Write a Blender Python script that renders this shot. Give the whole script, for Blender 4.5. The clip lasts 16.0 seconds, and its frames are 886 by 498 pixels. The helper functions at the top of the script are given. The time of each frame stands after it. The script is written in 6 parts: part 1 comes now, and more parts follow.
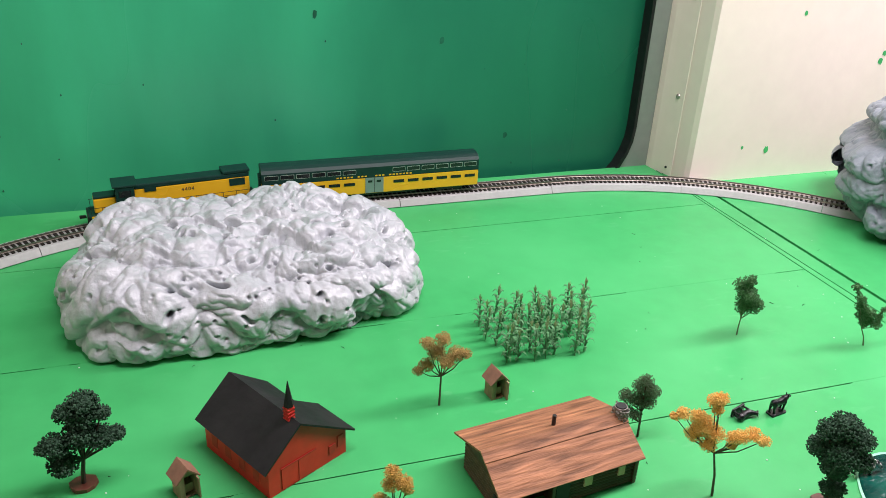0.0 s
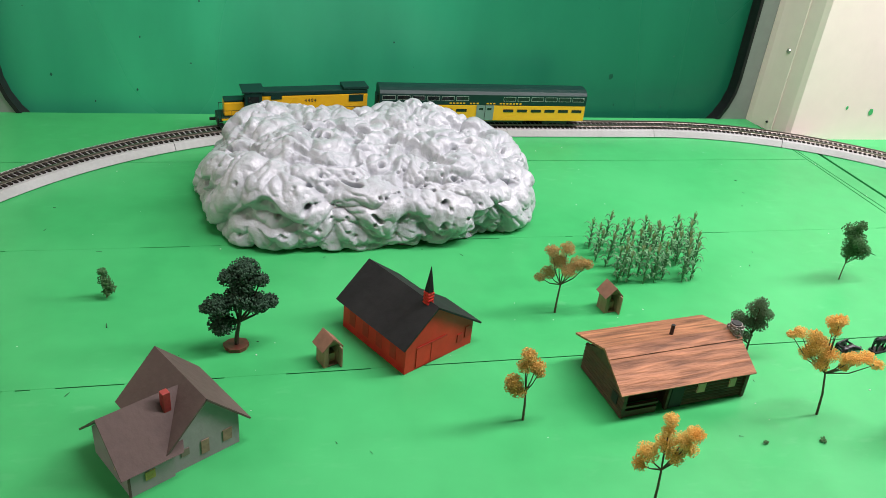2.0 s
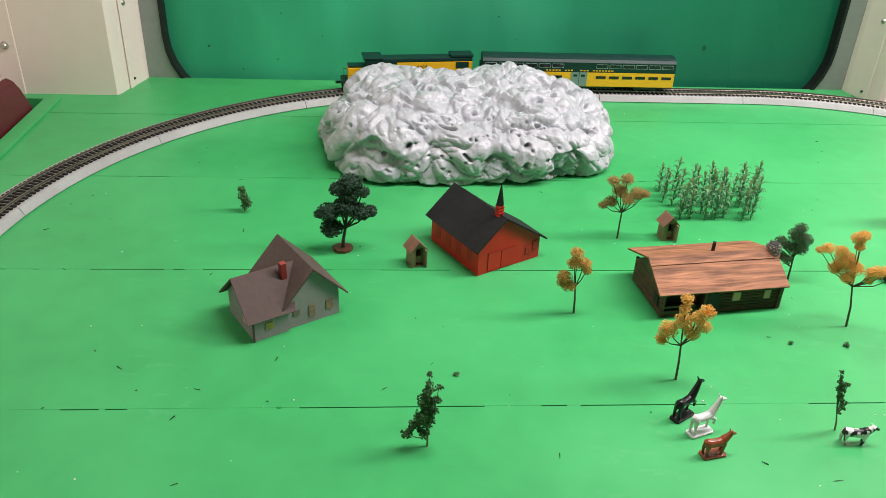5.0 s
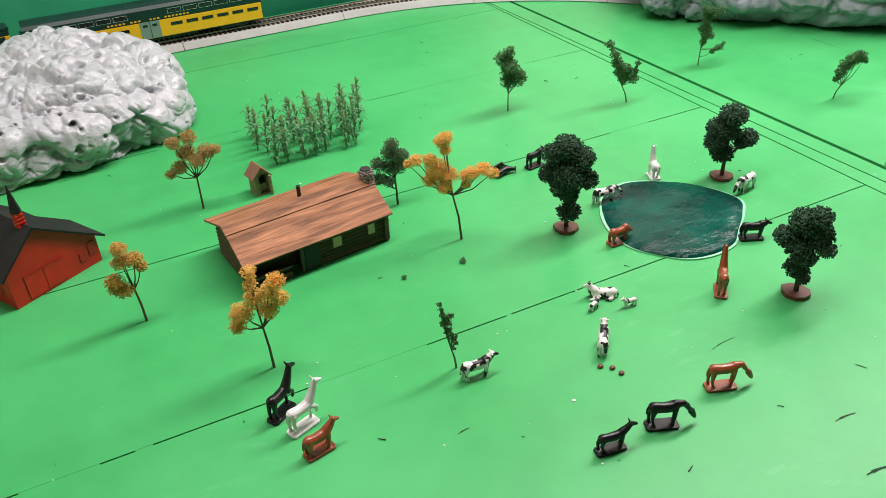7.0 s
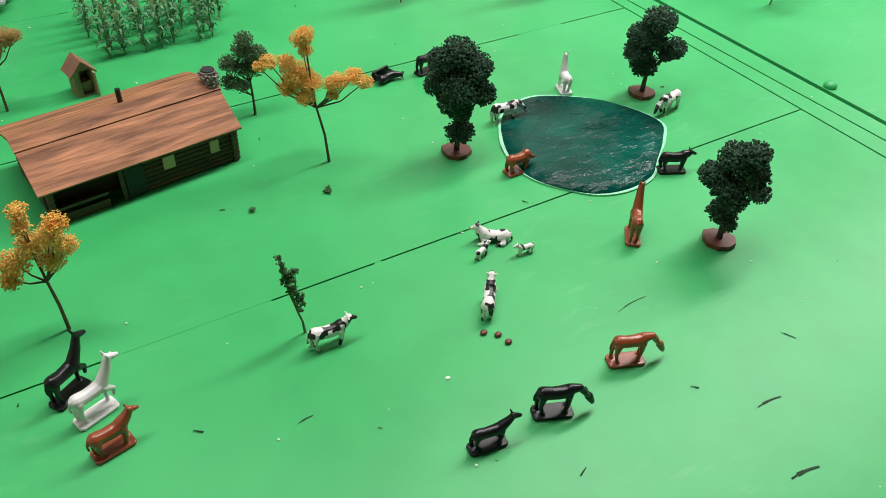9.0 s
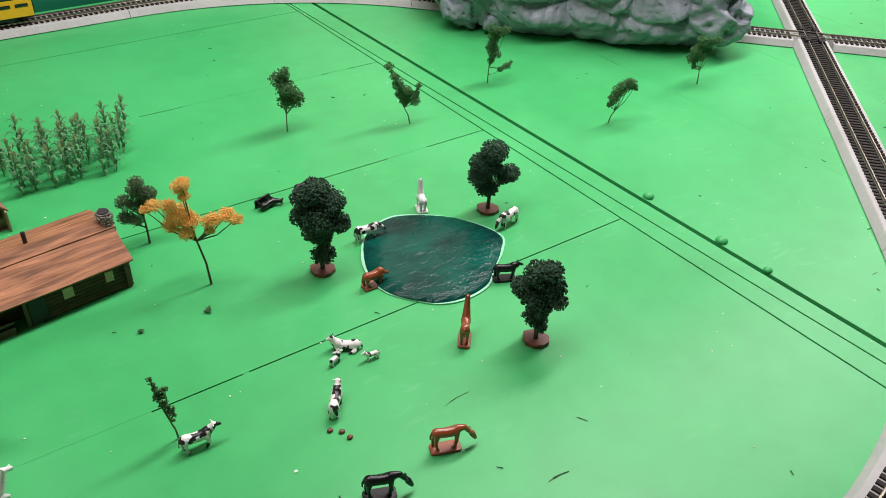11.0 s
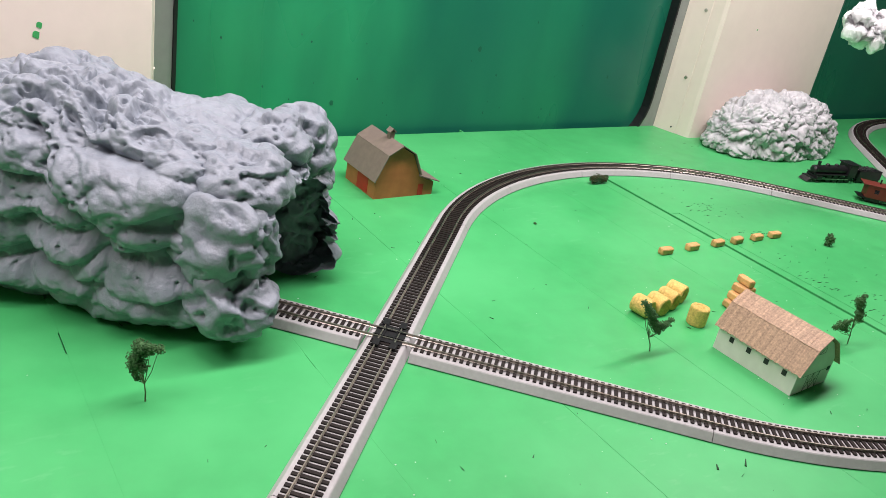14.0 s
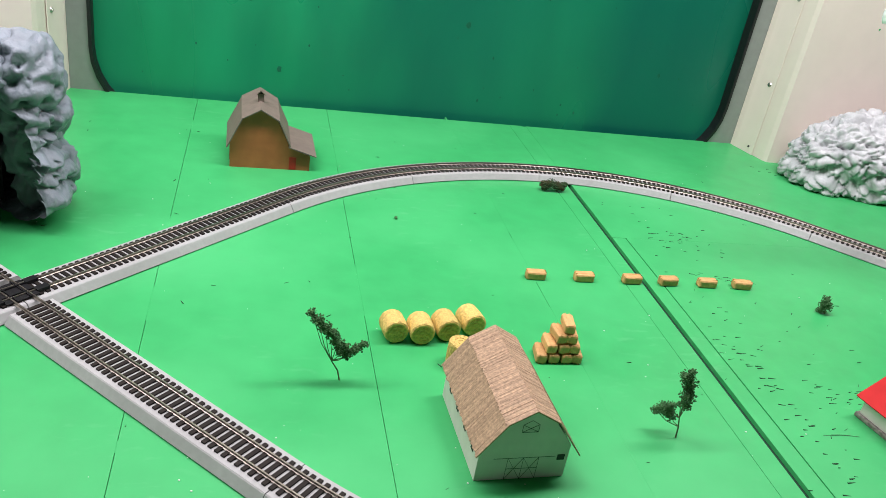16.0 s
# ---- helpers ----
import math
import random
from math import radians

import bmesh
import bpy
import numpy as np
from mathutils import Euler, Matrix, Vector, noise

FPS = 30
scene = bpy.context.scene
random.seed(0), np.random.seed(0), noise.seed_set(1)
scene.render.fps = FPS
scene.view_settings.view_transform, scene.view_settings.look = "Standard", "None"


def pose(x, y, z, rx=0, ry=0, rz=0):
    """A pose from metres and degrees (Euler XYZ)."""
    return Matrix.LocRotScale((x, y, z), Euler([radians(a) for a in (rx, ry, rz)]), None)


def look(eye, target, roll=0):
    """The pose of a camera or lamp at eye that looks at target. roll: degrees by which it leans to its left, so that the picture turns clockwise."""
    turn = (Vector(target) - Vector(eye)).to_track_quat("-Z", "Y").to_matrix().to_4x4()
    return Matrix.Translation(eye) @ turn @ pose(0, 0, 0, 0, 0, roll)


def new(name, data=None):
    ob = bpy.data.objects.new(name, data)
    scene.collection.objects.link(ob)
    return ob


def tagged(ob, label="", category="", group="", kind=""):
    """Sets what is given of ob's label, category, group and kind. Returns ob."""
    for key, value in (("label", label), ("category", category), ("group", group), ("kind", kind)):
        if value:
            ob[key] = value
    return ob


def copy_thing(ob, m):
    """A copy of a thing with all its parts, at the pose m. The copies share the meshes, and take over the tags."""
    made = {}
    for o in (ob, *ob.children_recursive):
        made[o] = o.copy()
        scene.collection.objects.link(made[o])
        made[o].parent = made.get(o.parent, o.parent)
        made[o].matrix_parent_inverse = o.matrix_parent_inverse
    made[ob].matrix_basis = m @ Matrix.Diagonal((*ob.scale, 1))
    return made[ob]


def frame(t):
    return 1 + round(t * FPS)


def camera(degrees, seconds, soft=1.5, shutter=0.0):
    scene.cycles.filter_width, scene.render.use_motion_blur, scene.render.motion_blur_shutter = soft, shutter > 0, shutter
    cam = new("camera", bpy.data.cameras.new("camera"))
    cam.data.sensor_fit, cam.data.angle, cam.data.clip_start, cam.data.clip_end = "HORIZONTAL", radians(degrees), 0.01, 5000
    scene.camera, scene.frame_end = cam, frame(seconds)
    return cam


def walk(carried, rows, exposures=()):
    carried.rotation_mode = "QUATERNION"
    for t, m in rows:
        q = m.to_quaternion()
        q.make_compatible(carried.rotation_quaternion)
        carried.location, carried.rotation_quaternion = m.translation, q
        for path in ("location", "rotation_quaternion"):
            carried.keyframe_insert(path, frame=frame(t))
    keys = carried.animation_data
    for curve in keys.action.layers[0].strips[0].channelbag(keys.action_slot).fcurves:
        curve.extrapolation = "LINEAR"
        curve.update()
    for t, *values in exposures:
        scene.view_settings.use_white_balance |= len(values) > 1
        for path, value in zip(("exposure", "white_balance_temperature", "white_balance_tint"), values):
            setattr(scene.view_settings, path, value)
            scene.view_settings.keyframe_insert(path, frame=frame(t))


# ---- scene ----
cam = camera(57.3, 16.0, soft=0.8)
PATH = [
    (0, (0.262, 0.084, 0.457), (0.834, 1.773, -0.448), 2.7),
    (0.5, (0.24, 0.082, 0.452), (0.827, 1.752, -0.479), 3.7),
    (1, (0.215, 0.078, 0.45), (0.781, 1.746, -0.497), 4.1),
    (1.5, (0.191, 0.071, 0.434), (0.723, 1.741, -0.529), 4.8),
    (2, (0.174, 0.046, 0.429), (0.633, 1.718, -0.568), 6.1),
    (2.5, (0.156, -0.007, 0.436), (0.398, 1.699, -0.579), 6.3),
    (3, (0.155, -0.054, 0.425), (0.233, 1.671, -0.584), 5.8),
    (3.2, (0.163, -0.067, 0.418), (0.194, 1.663, -0.584), 5.5),
    (5.3, (0.217, -0.116, 0.431), (0.385, 1.604, -0.576), 1.7),
    (5.5, (0.228, -0.117, 0.434), (0.437, 1.6, -0.572), 1.8),
    (6, (0.268, -0.119, 0.433), (0.565, 1.593, -0.556), 1.3),
    (6.5, (0.319, -0.099, 0.425), (0.789, 1.568, -0.576), -2.0),
    (7, (0.37, -0.024, 0.367), (1.095, 1.474, -0.742), -2.7),
    (7.5, (0.414, 0.046, 0.348), (1.21, 1.402, -0.888), -0.7),
    (8, (0.441, 0.062, 0.329), (1.247, 1.334, -0.987), 1.9),
    (8.2, (0.445, 0.064, 0.32), (1.252, 1.321, -1.01), 2.7),
    (10.3, (0.453, 0.035, 0.333), (1.307, 1.312, -0.948), 2.9),
    (10.5, (0.446, 0.033, 0.35), (1.348, 1.279, -0.928), 3.8),
    (11, (0.475, -0.03, 0.408), (1.45, 1.262, -0.767), 3.1),
    (11.5, (0.559, -0.074, 0.458), (1.604, 1.258, -0.606), 3.6),
    (12, (0.669, -0.092, 0.454), (1.808, 1.222, -0.533), 5.1),
    (12.5, (0.769, -0.075, 0.449), (1.974, 1.221, -0.482), 7.4),
    (13, (0.921, -0.055, 0.457), (2.147, 1.25, -0.432), 9.4),
    (13.5, (1.034, -0.043, 0.457), (2.249, 1.295, -0.399), 10.5),
    (14, (1.116, -0.037, 0.45), (2.233, 1.391, -0.395), 10.8),
    (14.5, (1.304, -0.068, 0.447), (2.229, 1.481, -0.415), 10.8),
    (15, (1.459, -0.1, 0.44), (2.264, 1.509, -0.432), 10.6),
    (15.5, (1.617, -0.105, 0.421), (2.304, 1.548, -0.47), 10.6),
    (16, (1.726, -0.122, 0.431), (2.192, 1.594, -0.483), 9.7),
]
EXPOSURES = [(0.0, 0.34, 6400, 17), (1.5, 0.37, 6400, 15), (3.0, 0.46, 6350, 12), (5.5, 0.38, 6650, 12), (6.5, 0.34, 6750, 12), (7.5, 0.11, 6800, 9), (8.0, 0.06, 6600, 6), (10.5, 0.01, 6500, 8), (11.5, 0.04, 6750, 17), (12.0, 0.02, 6900, 20), (12.5, -0.05, 6850, 20), (14.0, -0.09, 6550, 18), (16.0, -0.09, 6250, 12)]
walk(cam, [(t, look(eye, target, roll)) for t, eye, target, roll in PATH], exposures=EXPOSURES)

import itertools

# ---- light ----
world = bpy.data.worlds.new("world")
scene.world = world
world.use_nodes = True
world.node_tree.nodes["Background"].inputs[0].default_value = (1.0, 0.95, 0.9, 1)
world.node_tree.nodes["Background"].inputs[1].default_value = 0.01
scene.view_settings.exposure = 0.0
LAMP_Z, LAMP_W = 1.17, 19.5
LAMPS = ((0.6, 0.53, 0.56), (1.5, 0.66, 0.86), (2.55, 0.64, 0.92))
for lx, ly, share in LAMPS:
    lamp = bpy.data.lights.new("ceiling_lamp", "AREA")
    lamp.shape, lamp.size, lamp.size_y = "RECTANGLE", 0.92, 0.16
    lamp.energy, lamp.color = LAMP_W * share, (1.0, 0.93, 0.945)
    new("ceiling_lamp_light", lamp).matrix_world = pose(lx, ly, LAMP_Z - 0.012)


# ---- materials ----
def mat(name, color, rough=0.6, metal=0.0, spread=0.12, grain=60.0, bump=0.15, bump_scale=None, coat=0.0, second=None, second_scale=6.0,
        second_amount=0.5, random=0.0, stretch=(1, 1, 1), spec=0.5, shift=(0, 0, 0)):
    """Two scales of colour variation, fine relief and uneven gloss."""
    m = bpy.data.materials.new(name)
    m.use_nodes = True
    nt = m.node_tree
    b = nt.nodes["Principled BSDF"]
    b.inputs["Metallic"].default_value = metal
    b.inputs["Coat Weight"].default_value = coat
    b.inputs["Coat Roughness"].default_value = 0.25
    b.inputs["Specular IOR Level"].default_value = spec
    tc = nt.nodes.new("ShaderNodeTexCoord")
    mp = nt.nodes.new("ShaderNodeMapping")
    mp.inputs["Scale"].default_value = stretch
    mp.inputs["Location"].default_value = shift
    nt.links.new(tc.outputs["Object"], mp.inputs[0])

    def noise_at(scale, detail=5.0):
        n = nt.nodes.new("ShaderNodeTexNoise")
        n.inputs["Scale"].default_value, n.inputs["Detail"].default_value = scale, detail
        nt.links.new(mp.outputs[0], n.inputs["Vector"])
        return n

    def ramp(src, a, c, lo=0.3, hi=0.7):
        r = nt.nodes.new("ShaderNodeMapRange")
        r.inputs["From Min"].default_value, r.inputs["From Max"].default_value = lo, hi
        r.inputs["To Min"].default_value, r.inputs["To Max"].default_value = a, c
        nt.links.new(src, r.inputs["Value"])
        return r.outputs[0]

    def mixed(fac, a, c):
        x = nt.nodes.new("ShaderNodeMix")
        x.data_type = "RGBA"
        nt.links.new(fac, x.inputs[0])
        for sock, v in ((x.inputs[6], a), (x.inputs[7], c)):
            if isinstance(v, tuple):
                sock.default_value = (*v, 1)
            else:
                nt.links.new(v, sock)
        return x.outputs[2]

    fine, broad = noise_at(grain), noise_at(second_scale, 3.0)
    lo, hi = tuple(c * (1 - spread) for c in color), tuple(min(1, c * (1 + spread)) for c in color)
    col = mixed(ramp(fine.outputs[0], 0, 1), lo, hi)
    if second:
        col = mixed(ramp(broad.outputs[0], 0, second_amount, 0.42, 0.72), col, second)
    if random:
        oi = nt.nodes.new("ShaderNodeObjectInfo")
        hs = nt.nodes.new("ShaderNodeHueSaturation")
        nt.links.new(ramp(oi.outputs["Random"], 1 - random, 1 + random, 0, 1), hs.inputs["Value"])
        nt.links.new(col, hs.inputs["Color"])
        col = hs.outputs[0]
    nt.links.new(col, b.inputs["Base Color"])
    nt.links.new(ramp(broad.outputs[0], max(0.02, rough - 0.08), min(1, rough + 0.08)), b.inputs["Roughness"])
    if bump:
        bp = nt.nodes.new("ShaderNodeBump")
        bp.inputs["Strength"].default_value, bp.inputs["Distance"].default_value = bump, 0.002
        src = noise_at(bump_scale) if bump_scale else fine
        nt.links.new(src.outputs[0], bp.inputs["Height"])
        nt.links.new(bp.outputs[0], b.inputs["Normal"])
    return m


TABLE = mat("green_table_paint", (0.046, 0.385, 0.115), 0.4, spread=0.07, grain=34, bump=0.1, bump_scale=26, second=(0.07, 0.47, 0.155), second_scale=5.0, second_amount=0.7, spec=0.33)
SUBFLOOR = mat("dark_green_gap", (0.003, 0.04, 0.016), 0.8)
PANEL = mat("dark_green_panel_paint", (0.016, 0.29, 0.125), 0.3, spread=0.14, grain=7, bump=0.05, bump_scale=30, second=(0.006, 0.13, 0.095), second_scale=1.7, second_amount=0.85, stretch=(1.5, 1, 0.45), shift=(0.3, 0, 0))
# first pane: lighter base colour, standing in for reflected room light
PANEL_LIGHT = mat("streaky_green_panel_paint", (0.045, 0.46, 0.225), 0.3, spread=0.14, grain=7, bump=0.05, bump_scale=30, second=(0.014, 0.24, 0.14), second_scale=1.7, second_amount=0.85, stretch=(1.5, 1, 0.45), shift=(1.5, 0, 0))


def pane_shading(m, color, stops, wobble=0.12):
    """Darkens part of a pane in its colour, for shade and reflections on it: stops are (place along x, cover)."""
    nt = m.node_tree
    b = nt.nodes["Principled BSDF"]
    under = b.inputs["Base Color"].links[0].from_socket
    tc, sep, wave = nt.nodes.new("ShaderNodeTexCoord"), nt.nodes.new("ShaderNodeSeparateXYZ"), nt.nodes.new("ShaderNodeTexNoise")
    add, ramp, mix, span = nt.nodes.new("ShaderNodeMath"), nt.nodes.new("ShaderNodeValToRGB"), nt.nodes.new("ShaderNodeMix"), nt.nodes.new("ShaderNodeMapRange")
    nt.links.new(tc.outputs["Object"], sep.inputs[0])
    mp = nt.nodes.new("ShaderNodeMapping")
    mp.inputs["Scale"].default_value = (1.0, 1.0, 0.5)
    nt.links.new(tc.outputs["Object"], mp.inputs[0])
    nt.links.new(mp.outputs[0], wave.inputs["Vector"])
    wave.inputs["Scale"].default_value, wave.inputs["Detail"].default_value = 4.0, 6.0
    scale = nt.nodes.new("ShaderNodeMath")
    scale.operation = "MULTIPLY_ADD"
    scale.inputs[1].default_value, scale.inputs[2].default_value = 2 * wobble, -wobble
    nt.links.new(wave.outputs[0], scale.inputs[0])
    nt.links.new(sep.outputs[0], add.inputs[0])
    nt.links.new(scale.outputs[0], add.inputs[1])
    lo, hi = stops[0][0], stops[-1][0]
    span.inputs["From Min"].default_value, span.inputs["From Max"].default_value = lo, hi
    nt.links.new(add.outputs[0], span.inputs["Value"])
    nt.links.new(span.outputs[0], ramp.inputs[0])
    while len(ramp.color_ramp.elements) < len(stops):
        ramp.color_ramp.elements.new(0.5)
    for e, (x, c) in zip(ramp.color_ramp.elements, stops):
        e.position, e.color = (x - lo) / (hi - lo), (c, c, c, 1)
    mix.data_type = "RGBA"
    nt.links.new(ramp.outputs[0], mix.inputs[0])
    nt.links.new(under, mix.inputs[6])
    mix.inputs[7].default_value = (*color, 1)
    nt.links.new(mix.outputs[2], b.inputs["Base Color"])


# shade and reflections on the panes, put into their colour along x
pane_shading(PANEL_LIGHT, (0.007, 0.125, 0.068), ((-0.2, 0.15), (0.1, 0.0), (0.45, 0.2), (0.62, 0.75), (0.95, 0.95)), 0.16)
pane_shading(PANEL, (0.004, 0.105, 0.08), ((1.45, 0.0), (1.75, 0.1), (1.95, 0.65), (2.15, 0.35), (2.35, 0.85), (2.55, 0.7)), 0.3)


def scuffed(m, color):
    """Pale rubbed smears in scattered patches."""
    nt = m.node_tree
    b = nt.nodes["Principled BSDF"]
    under = b.inputs["Base Color"].links[0].from_socket
    tc = nt.nodes.new("ShaderNodeTexCoord")
    made = []
    for scale, detail, lo, hi, stretch in ((7.0, 3.0, 0.52, 0.66, (1, 1, 1)), (95.0, 6.0, 0.57, 0.66, (0.45, 1.3, 1))):
        mp, n, r = nt.nodes.new("ShaderNodeMapping"), nt.nodes.new("ShaderNodeTexNoise"), nt.nodes.new("ShaderNodeMapRange")
        mp.inputs["Scale"].default_value = stretch
        mp.inputs["Rotation"].default_value = (0, 0, 0.5)
        n.inputs["Scale"].default_value, n.inputs["Detail"].default_value = scale, detail
        r.inputs["From Min"].default_value, r.inputs["From Max"].default_value = lo, hi
        nt.links.new(tc.outputs["Object"], mp.inputs[0])
        nt.links.new(mp.outputs[0], n.inputs["Vector"])
        nt.links.new(n.outputs[0], r.inputs["Value"])
        made.append(r.outputs[0])
    both, mix = nt.nodes.new("ShaderNodeMath"), nt.nodes.new("ShaderNodeMix")
    both.operation = "MULTIPLY"
    nt.links.new(made[0], both.inputs[0])
    nt.links.new(made[1], both.inputs[1])
    half = nt.nodes.new("ShaderNodeMath")
    half.operation = "MULTIPLY"
    half.inputs[1].default_value = 0.22
    nt.links.new(both.outputs[0], half.inputs[0])
    mix.data_type = "RGBA"
    nt.links.new(half.outputs[0], mix.inputs[0])
    nt.links.new(under, mix.inputs[6])
    mix.inputs[7].default_value = (*color, 1)
    nt.links.new(mix.outputs[2], b.inputs["Base Color"])


scuffed(TABLE, (0.16, 0.52, 0.24))
SPECK = mat("dark_paint_speck", (0.006, 0.1, 0.055), 0.5, spread=0.4)
CREAM = mat("cream_wall_paint", (0.86, 0.745, 0.665), 0.45, spread=0.02, grain=40, bump=0.05, bump_scale=150, second=(0.8, 0.67, 0.58), second_scale=2.5, second_amount=0.4)
# chosen dark so the unseen ceiling and south wall bounce little light
CEILING = mat("dark_grey_paint", (0.09, 0.09, 0.09), 0.6, spread=0.02)
FLOORM = mat("dark_floor_vinyl", (0.12, 0.1, 0.09), 0.5)
METAL = mat("grey_window_metal", (0.31, 0.325, 0.31), 0.45, metal=0.25, spread=0.05, grain=80, bump=0.04, second=(0.25, 0.26, 0.245), second_scale=4)
RUBBER = mat("black_rubber", (0.007, 0.008, 0.009), 0.5, spread=0.2, grain=90)
STEEL = mat("screw_steel", (0.5, 0.48, 0.42), 0.35, metal=0.9, spread=0.1)
MAROON = mat("maroon_vinyl", (0.09, 0.012, 0.014), 0.5, spread=0.15, grain=150, bump=0.3)
ROCK1 = mat("pale_grey_foam_paint", (0.45, 0.47, 0.49), 0.36, spread=0.12, grain=120, bump=0.9, bump_scale=150, second=(0.37, 0.39, 0.425), second_scale=22, second_amount=0.6, coat=0.25)
ROCK2 = mat("blue_grey_foam_paint", (0.222, 0.255, 0.29), 0.5, spread=0.14, grain=90, bump=0.7, bump_scale=170, second=(0.28, 0.315, 0.352), second_scale=14, second_amount=0.7)
ROCK3 = mat("speckled_grey_foam_paint", (0.52, 0.53, 0.53), 0.5, spread=0.15, grain=90, bump=0.4, bump_scale=220, second=(0.3, 0.33, 0.33), second_scale=30, second_amount=0.7)
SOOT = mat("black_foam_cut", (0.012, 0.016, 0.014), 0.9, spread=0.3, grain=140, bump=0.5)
ROADBED = mat("grey_plastic_roadbed", (0.41, 0.41, 0.4), 0.55, spread=0.06, grain=200, bump=0.1, second=(0.3, 0.29, 0.28), second_scale=12)
TIE = mat("dark_brown_plastic_tie", (0.013, 0.009, 0.007), 0.65, spread=0.2, grain=200, random=0.25, spec=0.25)
TIE_B = mat("black_plastic_tie", (0.008, 0.008, 0.009), 0.55, spread=0.2, grain=200, spec=0.25)
RAIL = mat("nickel_silver_rail", (0.35, 0.31, 0.26), 0.36, metal=0.95, spread=0.12, grain=50)
YELLOW = mat("yellow_train_paint", (0.8, 0.42, 0.015), 0.3, spread=0.03, grain=60, bump=0.02, coat=0.2)
DKGREEN = mat("dark_green_train_paint", (0.006, 0.032, 0.026), 0.42, spread=0.1, grain=60, bump=0.02, spec=0.35)
BLACKP = mat("black_plastic", (0.012, 0.012, 0.013), 0.4, spread=0.2, grain=120)
GREYP = mat("grey_green_door_paint", (0.17, 0.25, 0.22), 0.4, spread=0.05)
GLASSD = mat("dark_window_glass", (0.012, 0.014, 0.016), 0.12, spread=0.1, bump=0)
PALE = mat("pale_green_line", (0.4, 0.5, 0.42), 0.4, spread=0.05)
RED_WALL = mat("red_painted_card", (0.62, 0.018, 0.01), 0.5, spread=0.1, grain=70, bump=0.15, second=(0.4, 0.018, 0.01), second_scale=25)
RED_DARK = mat("dark_red_card", (0.4, 0.016, 0.01), 0.6, spread=0.15)
BLACK_ROOF = mat("black_card_roof", (0.009, 0.009, 0.01), 0.65, spec=0.3, spread=0.25, grain=130, bump=0.25, second=(0.026, 0.025, 0.025), second_scale=25)
BROWN_ROOF = mat("brown_card_roof", (0.085, 0.056, 0.048), 0.75, spread=0.1, grain=150, bump=0.25, second=(0.13, 0.09, 0.074), second_scale=20)
GREY_WALL = mat("grey_lavender_card", (0.3, 0.27, 0.28), 0.7, spread=0.08, grain=120, bump=0.2, second=(0.24, 0.22, 0.22), second_scale=30)
FADED = mat("faded_brown_card", (0.26, 0.165, 0.115), 0.7, spread=0.25, grain=200)
DULL_YELLOW = mat("dull_yellow_card", (0.3, 0.27, 0.07), 0.7, spread=0.3, grain=200)
BRICK_RED = mat("brick_red_chimney", (0.25, 0.03, 0.025), 0.6, spread=0.2, grain=200)
WOOD_ROOF = mat("stained_wood_veneer", (0.34, 0.15, 0.075), 0.65, spec=0.3, spread=0.6, grain=190, bump=0.9, second=(0.13, 0.062, 0.038), second_scale=42, second_amount=0.75, stretch=(0.14, 1.3, 1.3))
LOG = mat("dark_wood_log", (0.095, 0.048, 0.026), 0.6, spread=0.35, grain=90, bump=0.3, random=0.25, stretch=(0.3, 2, 2))
TAN = mat("tan_card", (0.64, 0.4, 0.26), 0.7, spread=0.1, grain=120)
OUTHOUSE = mat("tan_balsa_board", (0.31, 0.2, 0.115), 0.65, spread=0.2, grain=120, stretch=(2, 2, 0.3), random=0.15)
OUT_ROOF = mat("brown_balsa_roof", (0.26, 0.125, 0.08), 0.65, spread=0.2, grain=120)
SILVER = mat("silver_pebble", (0.25, 0.22, 0.2), 0.4, metal=0.3, spread=0.4, grain=260, bump=0.6)
WHITE_CARD = mat("white_barn_card", (0.68, 0.66, 0.6), 0.65, spread=0.05, grain=90, bump=0.1, second=(0.58, 0.56, 0.49), second_scale=25)
INK = mat("black_ink_line", (0.02, 0.02, 0.02), 0.7, spread=0.1)
STRAW = mat("pink_tan_reed_strip", (0.4, 0.265, 0.165), 0.6, spread=0.3, grain=420, random=0.17, bump=0.2, stretch=(1, 1, 1))
ORANGE_WALL = mat("orange_brown_card", (0.42, 0.135, 0.045), 0.6, spread=0.12, grain=60, second=(0.3, 0.085, 0.03), second_scale=18)
GREYBROWN = mat("grey_brown_card_roof", (0.19, 0.15, 0.12), 0.65, spread=0.1, grain=120, second=(0.15, 0.12, 0.1), second_scale=18)
HAY = mat("yellow_hay_bale", (0.66, 0.46, 0.13), 0.8, spread=0.25, grain=380, bump=0.8, random=0.08)
BALE = mat("tan_straw_bale", (0.62, 0.35, 0.13), 0.7, spread=0.12, grain=260, bump=0.5, random=0.12)
DKLEAF = mat("dark_green_foam_leaf", (0.027, 0.073, 0.038), 0.85, spread=0.4, grain=300, bump=0.5)
GREYLEAF = mat("grey_green_foam_leaf", (0.085, 0.14, 0.065), 0.85, spread=0.35, grain=300)
GREENLEAF = mat("green_foam_leaf", (0.052, 0.145, 0.045), 0.85, spread=0.35, grain=300)
ORANGELEAF = mat("orange_foam_leaf", (0.92, 0.51, 0.13), 0.85, spread=0.3, grain=300, second=(0.85, 0.32, 0.04), second_scale=75, second_amount=0.7)
YELLOWLEAF = mat("golden_foam_leaf", (0.9, 0.56, 0.15), 0.85, spread=0.3, grain=300, second=(0.8, 0.32, 0.04), second_scale=75, second_amount=0.8)
RUSTLEAF = mat("rusty_foam_leaf", (0.43, 0.29, 0.095), 0.85, spread=0.3, grain=300)
